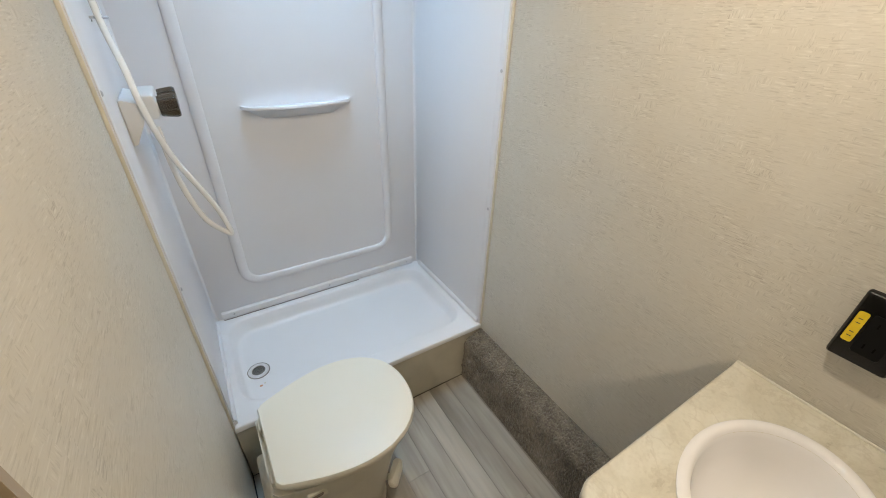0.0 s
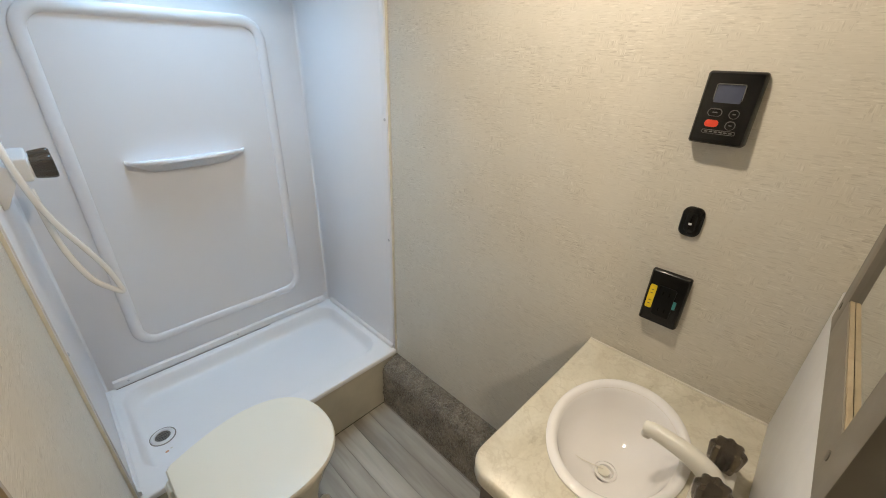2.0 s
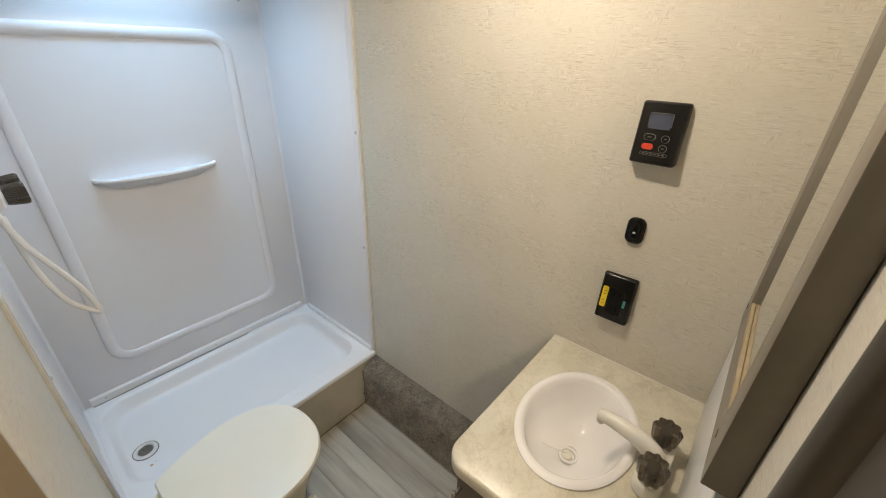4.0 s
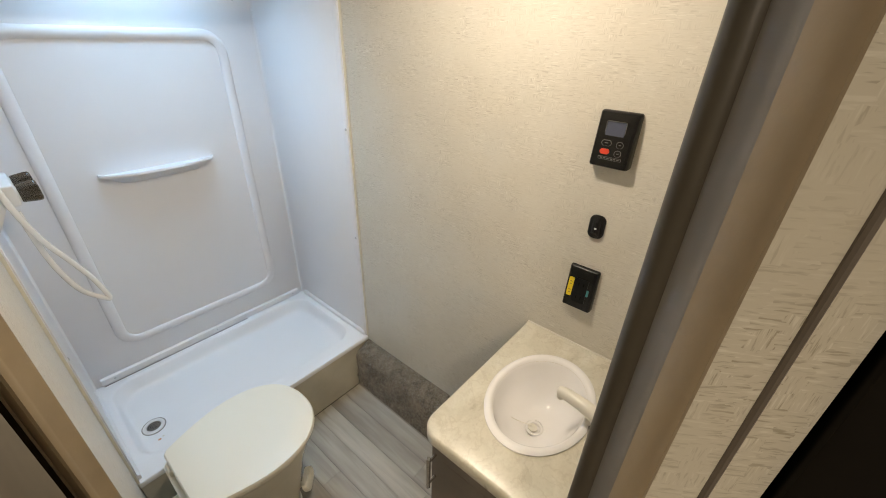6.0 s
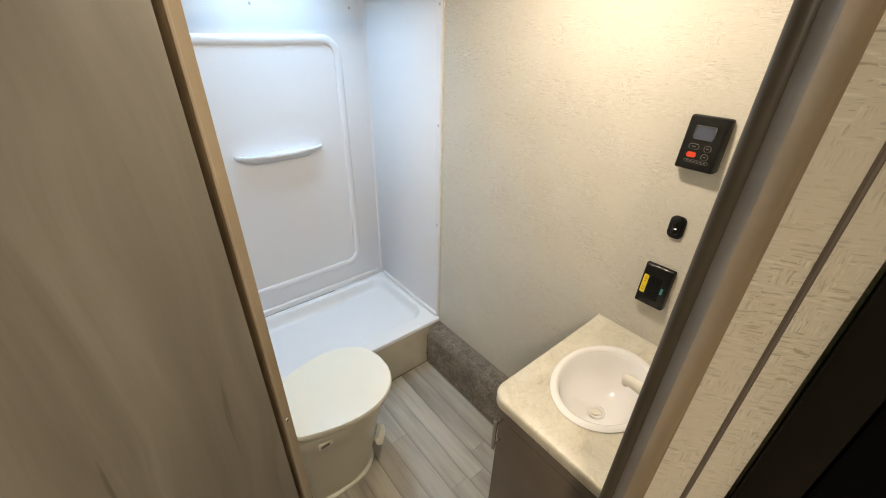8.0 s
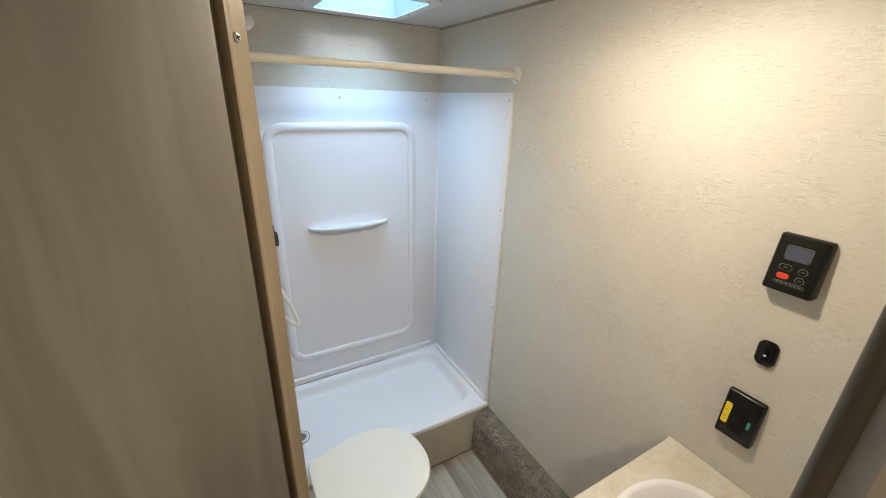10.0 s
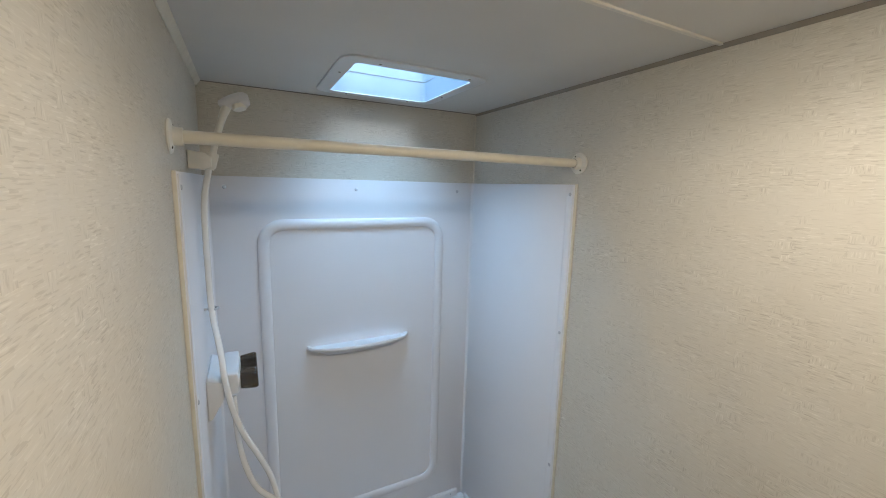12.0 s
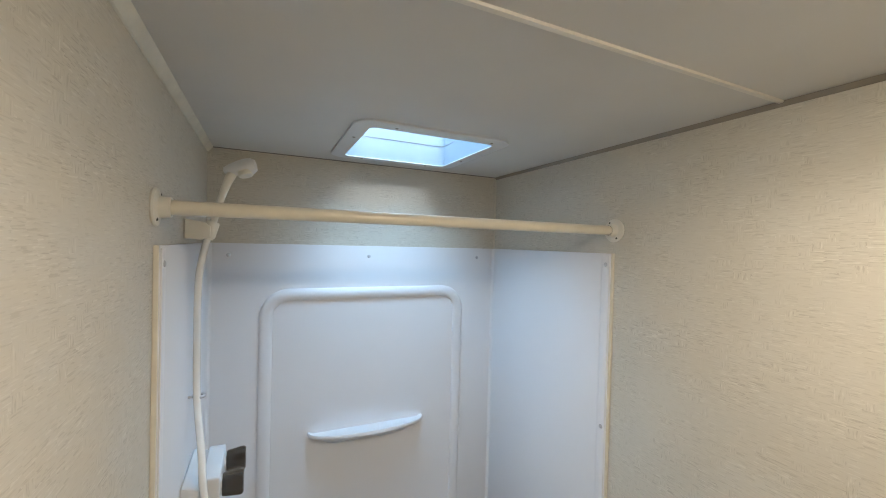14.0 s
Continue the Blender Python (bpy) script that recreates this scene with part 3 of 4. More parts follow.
# shower valve on the left panel
valve = thing("shower_faucet", "white plastic two-handle shower faucet with smoked knobs", "shower faucet", at=(XL + 0.009, -0.32, 1.25))
VX = XL + 0.0085
pr = [(0, 0.030), (0.004, 0.033), (0.036, 0.022), (0.040, 0.016), (0.040, -0.018), (0.034, -0.030), (0.010, -0.075), (0, -0.078)]
part("wall_plate", prism(pr, -0.402, -0.222, 0.004, 2, m=Matrix(((1, 0, 0, VX), (0, 0, 1, 0), (0, 1, 0, 1.246), (0, 0, 0, 1)))), WHITE, valve, "", True, 30)
part("body", box(VX + 0.035, VX + 0.073, -0.392, -0.236, 1.226, 1.284, 0.005, 3), WHITE, valve, "", True, 30)
for yy in (-0.365, -0.262):
    part("knob_collar", lathe([(0.021, 0), (0.020, 0.004), (0, 0.004)], facing((VX + 0.0728, yy, 1.252), (1, 0, 0)), 20), WHITE, valve)


def knob(at, way, r, depth, parent):
    """Fluted clear knob with a rounded front."""
    n, rings = 48, []
    for z, k in ((0, 0.80), (0.10, 0.86), (0.75, 0.99), (0.9, 0.97), (0.98, 0.88), (1.0, 0.74), (0.985, 0.45), (0.96, 0.1)):
        ring = []
        for i in range(n):
            t = 2 * math.pi * i / n
            f = 1 + 0.105 * math.cos(8 * t) * (1 if k > 0.7 else 0.2)
            ring.append((r * k * f * math.cos(t), r * k * f * math.sin(t), depth * z))
        rings.append(ring)
    bm = loft(rings)
    bmesh.ops.transform(bm, matrix=facing(at, way), verts=bm.verts)
    k = part("knob", bm, SMOKE, parent, "smoked clear fluted knob", True, 50)
    bm = lathe([(0, depth * 0.86), (r * 0.44, depth * 0.86), (r * 0.46, depth * 0.8), (r * 0.38, 0.002), (0, 0.002)], facing(at, way), 16)
    part("core", bm, BLACK, k, "dark stem core")
    return k


for yy in (-0.365, -0.262):
    knob((VX + 0.0765, yy, 1.252), (1, 0, 0.02), 0.027, 0.043, valve)

# hand shower, bracket, hose and clip
hand_shower = thing("hand_shower", "ivory plastic hand shower with a white hose hanging in a loop", "hand shower", at=(-0.96, -0.33, 1.83))
BY = -0.335
part("bracket", prism([(0, 0.020), (0.036, 0.014), (0.050, 0.004), (0.049, -0.018), (0.032, -0.026), (0, -0.024)], BY - 0.019, BY + 0.019, 0.003, 2, m=Matrix(((1, 0, 0, XL + 0.001), (0, 0, 1, 0), (0, 1, 0, 1.831), (0, 0, 0, 1)))), IVORY, hand_shower, "", True, 30)
handle_path = spline([(-0.972, BY, 1.806), (-0.966, BY, 1.830), (-0.951, BY, 1.888), (-0.936, BY, 1.936), (-0.926, BY, 1.960)], 6)
part("grip", tube(handle_path, lambda t: 0.0105 - 0.0030 * math.sin(math.pi * min(1.0, t * 1.15)), 16), IVORY, hand_shower)
part("sleeve", lathe([(0.0125, -0.020), (0.0140, -0.016), (0.0145, 0.014), (0.0130, 0.018), (0.0105, 0.018)], facing((-0.967, BY, 1.829), (0.25, 0, 0.97)), 20), IVORY, hand_shower, "bracket sleeve round the grip")
head_m = facing((-0.907, BY - 0.006, 1.974), (0.90, -0.22, 0.22))
part("head", lathe([(0, -0.040), (0.010, -0.037), (0.0165, -0.024), (0.0225, -0.006), (0.0250, 0.012), (0.0235, 0.024), (0.0170, 0.032), (0, 0.034)], head_m, 28, scale=(0.62, 0.78)), WHITE, hand_shower, "rounded white spray head", True, 40)
part("spray_face", lathe([(0, 0.004), (0.0150, 0.0030), (0.0168, 0.0), (0.0168, -0.008)], facing((-0.897, BY - 0.010, 1.958), (0.26, -0.20, -0.93)), 24), IVORY, hand_shower, "pale spray face")
hose = spline([(-0.972, BY, 1.815), (-0.988, BY, 1.72), (-0.991, BY + 0.01, 1.58), (-0.989, BY + 0.01, 1.44), (-0.972, BY - 0.045, 1.345), (-0.964, BY - 0.070, 1.27), (-0.950, BY - 0.070, 1.185), (-0.930, BY - 0.060, 1.11), (-0.900, BY - 0.050, 1.035), (-0.872, BY - 0.045, 0.960),
               (-0.856, BY - 0.045, 0.893), (-0.854, BY - 0.045, 0.877), (-0.862, BY - 0.045, 0.875), (-0.906, BY - 0.045, 0.928), (-0.931, BY - 0.045, 1.005), (-0.944, BY - 0.040, 1.09), (-0.951, BY - 0.015, 1.20)], 10)
part("hose", tube(hose, 0.0076, 12), HOSE, hand_shower, "white flexible hose")
part("clip", tube([(VX, -0.318, 1.443), (VX + 0.022, -0.318, 1.443)], 0.003, 8), WHITE, hand_shower, "small hose clip")
ringpts = [(-0.986 + 0.0115 * math.cos(a * 0.3), BY + 0.02 + 0.0115 * math.sin(a * 0.3), 1.443) for a in range(21)]
part("clip_ring", tube(ringpts, 0.0034, 8, True), CAP, hand_shower, "hose clip ring")
screw("clip_screw", (VX + 0.001, -0.300, 1.437), (1, 0, 0), ZINC, hand_shower, 0.0035)

# curtain rod
rod = thing("shower_curtain_rod", "cream metal shower curtain rod without a curtain", "curtain rod", at=(-0.508, -0.60, 1.857))
part("tube", tube([(XL + 0.010, -0.603, 1.857), (-0.5, -0.603, 1.8575), (-0.014, -0.603, 1.857)], 0.0122, 20), ROD, rod)
for xw, w in ((XL, 1), (-0.0005, -1)):
    m = facing((xw, -0.603, 1.857), (w, 0, 0))
    f = part("flange", lathe([(0.0, 0.0), (0.0305, 0.0), (0.0315, 0.0025), (0.0300, 0.0052), (0.0230, 0.0072), (0.0185, 0.0085), (0.0172, 0.0110), (0.0168, 0.0230), (0.0160, 0.0240), (0.0132, 0.0240), (0.0132, 0.0120)], m, 32), IVORY, rod, "ivory plastic end flange")
    part("socket_gap", lathe([(0.0123, 0.0236), (0.0131, 0.0236), (0.0131, 0.0150), (0.0123, 0.0150)], m, 24), BROWN, f, "dark gap round the rod end")
    for a in (-0.0232, 0.0232):
        screw("screw", (xw + w * 0.0068, -0.603 + a * 0.5, 1.857 + a * 0.86), (w, 0, 0), BROWN, f, 0.0032, "dark screw head")

# ---- roof vent ----
vent = thing("skylight", "square white roof vent with a clear dome letting in blue daylight", "skylight", at=(SKY_X, SKY_Y, CEIL))
T = 0.036
bm = bmesh.new()
ro = rounded(SKY_X - H - T, SKY_X + H + T, SKY_Y - H - T, SKY_Y + H + T, 0.045, 8)
ri = rounded(SKY_X - H + 0.004, SKY_X + H - 0.004, SKY_Y - H + 0.004, SKY_Y + H - 0.004, 0.018, 8)
part("garnish", loft([[(x, y, CEIL - 0.0005) for x, y in ro], [(x, y, CEIL - 0.005) for x, y in ro], [(SKY_X + (x - SKY_X) * 0.975, SKY_Y + (y - SKY_Y) * 0.975, CEIL - 0.007) for x, y in ro],
                      [(x, y, CEIL - 0.007) for x, y in ri], [(x, y, CEIL - 0.0045) for x, y in ri]], cap=False, bm=bm), VENT, vent, "", True, 35)
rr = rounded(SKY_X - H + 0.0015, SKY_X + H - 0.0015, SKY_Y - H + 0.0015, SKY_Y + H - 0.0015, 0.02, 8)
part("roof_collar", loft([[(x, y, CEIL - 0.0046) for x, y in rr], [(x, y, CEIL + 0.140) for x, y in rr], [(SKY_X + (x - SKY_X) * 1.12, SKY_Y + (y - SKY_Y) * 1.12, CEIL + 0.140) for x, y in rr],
                          [(SKY_X + (x - SKY_X) * 1.12, SKY_Y + (y - SKY_Y) * 1.12, CEIL + 0.05) for x, y in rr]], cap=False), COLLAR, vent, "vent well collar, coloured blue-grey to dim the daylight on it")
dome_rings = []
for k, z in ((1.10, 0.142), (1.12, 0.156), (1.11, 0.190), (1.02, 0.222), (0.75, 0.242), (0.4, 0.250), (0.05, 0.252)):
    dome_rings.append([(SKY_X + (x - SKY_X) * k, SKY_Y + (y - SKY_Y) * k, CEIL + z) for x, y in rr])
bm = loft(dome_rings, cap=False)
bm.faces.new([v for v in bm.verts][-len(rr):])
dome = part("dome", bm, DOME, vent, "clear bluish dome", True, 60)
dome.visible_shadow = False
part("collar_seam", tube([(SKY_X + (x - SKY_X) * 0.994, SKY_Y + (y - SKY_Y) * 0.994, CEIL + 0.062) for x, y in rr], 0.0008, 6, True), GREY, vent, "thin dark seam")
part("dome_lip", tube([(SKY_X + (x - SKY_X) * 0.985, SKY_Y + (y - SKY_Y) * 0.985, CEIL + 0.138) for x, y in rr], 0.0035, 8, True), VENT, vent, "pale rolled lip")
part("crank_bar", tube([(SKY_X - H + 0.006, SKY_Y - 0.02, CEIL + 0.142), (SKY_X + H - 0.006, SKY_Y - 0.02, CEIL + 0.142)], 0.005, 10), WHITE, vent, "white crank bar")
part("crank_socket", lathe([(0.011, 0.02), (0.012, 0.0), (0.009, -0.012), (0, -0.013)], pose(SKY_X + 0.02, SKY_Y - 0.02, CEIL + 0.140), 16), WHITE, vent)
for dx, dy in ((-0.11, 1), (0.11, 1), (-0.11, -1), (0.15, -1), (-1, -0.06), (1, 0.06)):
    e = H + 0.013
    at = (SKY_X + (dx if abs(dx) < 0.9 else dx * e), SKY_Y + (dy if abs(dy) < 0.9 else dy * e), CEIL - 0.007)
    screw("screw", at, (0, 0, -1), GREY, vent, 0.0042, "grey screw head")

# ---- ceiling lamps ----
# the second fixture is made up to carry the passage fill
for lx, ly, rad in ((LAMP_X, LAMP_Y, 0.060), (-1.78, -2.36, 0.085)):
    lampob = thing("ceiling_lamp", "round flush white ceiling lamp, unseen, switched on", "ceiling lamp", at=(lx, ly, CEIL))
    part("base", lathe([(rad, 0), (rad, -0.020), (rad * 0.95, -0.029), (rad * 0.88, -0.031), (rad * 0.84, -0.029), (rad * 0.80, -0.008)], pose(lx, ly, CEIL), 32), WHITE, lampob)
    part("diffuser", lathe([(rad * 0.81, -0.007), (rad * 0.5, -0.009), (0, -0.010)], pose(lx, ly, CEIL), 32), GLOW, lampob, "glowing frosted cover")

# ---- carpeted wheel box along the right wall ----
rng = np.random.default_rng(4)
ny, prof = 330, []
for i in range(18):
    prof.append((-0.088, 0.004 + 0.200 * i / 18))
for i in range(12):
    t = radians(90 * i / 12)
    prof.append((-0.048 - 0.040 * math.cos(t), 0.206 + 0.036 * math.sin(t)))
for i in range(12):
    prof.append((-0.048 + 0.046 * i / 11, 0.242 + 0.020 * (i / 11) ** 0.7))
verts, faces = [], []
yy0, yy1 = -1.855, -0.6065
for j in range(ny):
    y = yy0 + (yy1 - yy0) * j / (ny - 1)
    for i, (x, z) in enumerate(prof):
        w = 0.0024 * rng.standard_normal(3)
        sag = 0.004 * noise.noise((y * 7, z * 9, 2.0))
        edge = 0 if i == len(prof) - 1 or i == 0 else 1
        verts.append((min(-0.001, x + (w[0] * 0.8 - abs(sag)) * edge), y + w[1] * 0.5 * edge, z + (w[2] * 0.8 + sag) * edge))
k = len(prof)
for j in range(ny - 1):
    for i in range(k - 1):
        faces.append((j * k + i, j * k + i + 1, (j + 1) * k + i + 1, (j + 1) * k + i))
me = bpy.data.meshes.new("carpeted_box")
me.from_pydata(verts, [], faces)
me.materials.append(CARPET)
tagged(new("carpeted_box", me), "wheel box covered in grey-brown speckled carpet along the wall", "carpeted ledge")

# ---- toilet ----
toilet = thing("toilet", "bone plastic camper toilet with its lid closed", "toilet", at=(-0.74, -0.855, 0))
TY = -0.843


def egg(back, front, half, z, back_half=None, n=40, cy=TY, power=2.2):
    """Outline of a toilet: flat at the back, round at the front."""
    bh = back_half if back_half is not None else half * 0.72
    mid = back + (front - back) * 0.50
    ring = []
    for i in range(n + 1):
        t = -math.pi / 2 + math.pi * i / n
        c, s = math.cos(t), math.sin(t)
        ring.append((mid + (front - mid) * abs(c) ** (2 / power), cy + half * math.copysign(abs(s) ** (2 / power), s), z))
    steps = 6
    for i in range(1, steps + 1):
        f = i / steps
        ring.append((mid + (back + 0.012 - mid) * f, cy + half + (bh - half) * f ** 1.6, z))
    ring.append((back, cy + bh - 0.014, z))
    ring.append((back, cy - bh + 0.014, z))
    for i in range(steps, 0, -1):
        f = i / steps
        ring.append((mid + (back + 0.012 - mid) * f, cy - half - (bh - half) * f ** 1.6, z))
    return ring


body_rings = [egg(-0.93, -0.640, 0.118, 0.0035, 0.10), egg(-0.93, -0.612, 0.128, 0.03, 0.11), egg(-0.93, -0.600, 0.132, 0.10, 0.115), egg(-0.935, -0.580, 0.142, 0.20, 0.12),
              egg(-0.94, -0.556, 0.155, 0.31, 0.125), egg(-0.94, -0.552, 0.158, 0.345, 0.125), egg(-0.94, -0.541, 0.168, 0.352, 0.13), egg(-0.94, -0.540, 0.170, 0.41, 0.13), egg(-0.94, -0.540, 0.170, 0.42, 0.13)]
part("bowl", loft(body_rings), BONE, toilet, "", True, 50)
part("base_flange", loft([egg(-0.945, -0.605, 0.137, 0.003, 0.125), egg(-0.945, -0.605, 0.137, 0.012, 0.125), egg(-0.94, -0.612, 0.130, 0.018, 0.115)]), BONE, toilet, "", True, 40)
part("seat", loft([egg(-0.915, -0.518, 0.178, 0.420, 0.128), egg(-0.918, -0.512, 0.183, 0.426, 0.132), egg(-0.918, -0.512, 0.183, 0.438, 0.132), egg(-0.915, -0.517, 0.179, 0.443, 0.129)]), BONE, toilet, "", True, 40)
part("lid", loft([egg(-0.922, -0.505, 0.186, 0.4455, 0.134, power=2.3), egg(-0.926, -0.500, 0.190, 0.450, 0.139, power=2.3), egg(-0.926, -0.500, 0.190, 0.458, 0.139, power=2.3), egg(-0.922, -0.504, 0.186, 0.4645, 0.135, power=2.3),
                  egg(-0.905, -0.545, 0.165, 0.4675, 0.115), egg(-0.85, -0.62, 0.09, 0.4685, 0.06)]), BONE, toilet, "closed smooth lid", True, 40)
part("rear_deck", box(-0.968, -0.905, TY - 0.100, TY + 0.100, 0.02, 0.30, 0.012, 3), BONE, toilet, "", True, 40)
for s in (-1, 1):
    h = part("hinge", box(-0.935, -0.905, TY + s * 0.085 - 0.022, TY + s * 0.085 + 0.022, 0.392, 0.444, 0.006, 3), BONE, toilet, "", True, 40)
lug = part("carry_lug", prism(rounded(-0.030, 0.030, -0.014, 0.014, 0.006, 4), 0.0, 0.010, 0.002, 2, m=Matrix(((0.985, 0.17, 0, -0.838), (0, 0, -1, TY - 0.150), (0, 1, 0, 0.383), (0, 0, 0, 1)))), BONE, toilet, "moulded side lug", True, 40)
part("side_slot", prism(rounded(-0.020, 0.012, -0.006, 0.006, 0.003, 4), 0.0, 0.0008, m=Matrix(((0.985, 0.17, 0, -0.838), (0, 0, -1, TY - 0.1602), (0, 1, 0, 0.383), (0, 0, 0, 1)))), GREY, lug, "small dark moulded slot")
ped = prism(rounded(-0.022, 0.022, -0.042, 0.042, 0.012, 5), -0.010, 0.010, 0.004, 2, m=pose(-0.592, TY - 0.092, 0.150, 0, 72, -42))
part("pedal", ped, BONE, toilet, "bone foot flush pedal", True, 40)
part("pedal_arm", tube([(-0.65, TY - 0.06, 0.10), (-0.604, TY - 0.086, 0.140)], 0.009, 8), BONE, toilet)
pipe = thing("water_pipe", "blue plastic water pipe behind the toilet", "pipe", at=(-0.985, -1.02, 0))
part("pipe_run", tube(spline([(-0.985, -1.035, 0.004), (-0.985, -1.03, 0.15), (-0.982, -1.015, 0.27), (-0.965, -0.995, 0.33), (-0.95, -0.985, 0.345)], 8), 0.008, 10), BLUE, pipe)
part("fitting", lathe([(0.011, -0.014), (0.013, -0.01), (0.013, 0.012), (0.009, 0.016), (0, 0.016)], pose(-0.985, -1.03, 0.16), 12), BLACK, pipe, "dark pipe fitting")

# ---- vanity ----
CZ = 0.852
vanity = thing("vanity_cabinet", "dark taupe vanity cabinet under the sink top", "cabinet", at=(-0.25, -1.66, 0))
for bx in ((-0.488, -0.092, -1.494, -1.478, 0.004, 0.818), (-0.488, -0.092, -1.860, -1.844, 0.004, 0.818), (-0.488, -0.472, -1.8435, -1.4945, 0.004, 0.818), (-0.471, -0.092, -1.8435, -1.4945, 0.05, 0.066)):
    part("case_panel", box(*bx, 0.0015), TAUPE, vanity)
door = part("door", box(-0.505, -0.4885, -1.852, -1.484, 0.06, 0.800, 0.003), TAUPE, vanity, "taupe laminate cabinet door", True, 40)
part("panel_groove", box(-0.5065, -0.505, -1.815, -1.521, 0.10, 0.765, 0.0006), TAUPE, door)
handle = part("handle", tube([(-0.532, -1.497, 0.668), (-0.532, -1.497, 0.670), (-0.532, -1.497, 0.783), (-0.532, -1.497, 0.785)], lambda t: 0.0040 if t in (0.0, 1.0) else 0.0056, 14), CHROME, door, "brushed nickel bar handle")
for z in (0.684, 0.769):
    part("handle_post", tube([(-0.504, -1.497, z), (-0.531, -1.497, z)], 0.0038, 10), CHROME, handle)

# worktop with a round hole, rounded front corner
top = thing("countertop", "cream marble-look laminate countertop with a rounded corner", "countertop", at=(-0.25, -1.66, CZ))
SX, SYY, SR = -0.259, -1.634, 0.150
OVAL = (1.145, 0.855)   # the bowl is wider across than along the wall
outline = rounded(-0.520, -0.0015, -1.8605, -1.4540, 0.048, 10, skip=(0, 2, 3))


def edge_at(a):
    """Where the ray from the sink's middle at angle a leaves the worktop."""
    d, best = Vector((math.cos(a), math.sin(a))), None
    for p, q in zip(outline, outline[1:] + outline[:1]):
        e = Vector((q[0] - p[0], q[1] - p[1]))
        w = Vector((p[0] - SX, p[1] - SYY))
        den = d.x * e.y - d.y * e.x
        if abs(den) < 1e-9:
            continue
        s = (w.x * e.y - w.y * e.x) / den
        f = (w.x * d.y - w.y * d.x) / den
        if s > 0 and -1e-3 <= f <= 1 + 1e-3 and (best is None or s < best):
            best = s
    return Vector((SX, SYY)) + d * best


angs = sorted({2 * math.pi * i / 96 for i in range(96)} | {math.atan2(p[1] - SYY, p[0] - SX) % (2 * math.pi) for p in outline})
prof_top = ((1.0, -0.034, 0.003), (1.0, -0.030, 0.0), (1.0, -0.007, 0.0), (1.0, -0.002, 0.0025), (1.0, 0.0, 0.007))
rings = []
rings.append([(SX + OVAL[0] * (SR - 0.022) * math.cos(a), SYY + OVAL[1] * (SR - 0.022) * math.sin(a), CZ - 0.034) for a in angs])
for _, dz, inset in prof_top:
    ring = []
    for a in angs:
        e = edge_at(a)
        d = (Vector((SX, SYY)) - e).normalized()
        keep = e.y < -1.858 or e.x > -0.003
        e = e if keep else e + d * inset
        ring.append((e.x, e.y, CZ + dz))
    rings.append(ring)
rings.append([(SX + OVAL[0] * (SR - 0.022) * math.cos(a), SYY + OVAL[1] * (SR - 0.022) * math.sin(a), CZ) for a in angs])
rings.append(rings[0])
part("worktop", loft(rings, cap=False), MARBLE, top, "", True, 40)
part("seam_bead", tube([(-0.0035, -1.857, CZ + 0.001), (-0.0035, -1.456, CZ + 0.001)], 0.0025, 8), IVORY, top, "thin sealant bead")
part("end_splash", box(-0.56, -0.004, -1.8612, -1.848, CZ + 0.001, 1.185, 0.002), WHITE, top, "white splash panel")

sink = thing("sink", "oval white plastic sink bowl set in the countertop", "sink", at=(SX, SYY, CZ))
part("bowl", lathe([(SR, 0.0005), (SR + 0.0005, 0.004), (SR - 0.004, 0.0075), (SR - 0.014, 0.008), (SR - 0.020, 0.004), (SR - 0.026, -0.010), (SR - 0.036, -0.045), (SR - 0.056, -0.080), (SR - 0.09, -0.103), (0.030, -0.112), (0.024, -0.113), (0.022, -0.120), (0, -0.121)], pose(SX, SYY, CZ), 64, scale=OVAL), BOWL, sink, "", True, 50)
part("drain", lathe([(0.024, -0.1125), (0.022, -0.110), (0.017, -0.1105), (0.014, -0.1165), (0, -0.117)], pose(SX, SYY, CZ), 28), BOWL, sink, "white drain ring")
part("stopper", lathe([(0.0125, -0.112), (0.0122, -0.1075), (0.007, -0.1062), (0, -0.1062)], pose(SX - 0.004, SYY + 0.003, CZ), 20), IVORY, sink, "ivory drain stopper")
chain = [(SX - 0.004, SYY + 0.003, CZ - 0.103), (SX - 0.02, SYY + 0.05, CZ - 0.099), (SX - 0.035, SYY + 0.085, CZ - 0.078)]
part("lint_streak", tube(spline(chain, 5), 0.0010, 6), IVORY, sink, "pale dried streak")

tap = thing("sink_faucet", "ivory plastic two-handle faucet with smoked knobs", "faucet", at=(-0.285, -1.80, CZ))
FX, FY = -0.268, -1.796
part("base", prism(rounded(FX - 0.075, FX + 0.075, FY - 0.026, FY + 0.026, 0.025, 8), CZ + 0.0005, CZ + 0.032, 0.006, 3), IVORY, tap, "", True, 40)
spout = spline([(FX, FY, CZ + 0.028), (FX + 0.001, FY + 0.012, CZ + 0.048), (FX + 0.006, FY + 0.05, CZ + 0.060), (FX + 0.013, FY + 0.10, CZ + 0.060), (FX + 0.017, FY + 0.122, CZ + 0.054)], 8)
part("spout", tube(spout, lambda t: 0.0215 - 0.0085 * t, 18), IVORY, tap, "", True, 50)
part("aerator", lathe([(0.009, 0.004), (0.009, -0.012), (0.006, -0.012)], pose(FX + 0.017, FY + 0.118, CZ + 0.048), 16), IVORY, tap)
for dx in (-0.051, 0.051):
    part("stem", lathe([(0.020, 0), (0.019, 0.006), (0, 0.006)], pose(FX + dx, FY, CZ + 0.032), 20), IVORY, tap)
    knob((FX + dx, FY, CZ + 0.037), (0, 0, 1), 0.0260, 0.044, tap)

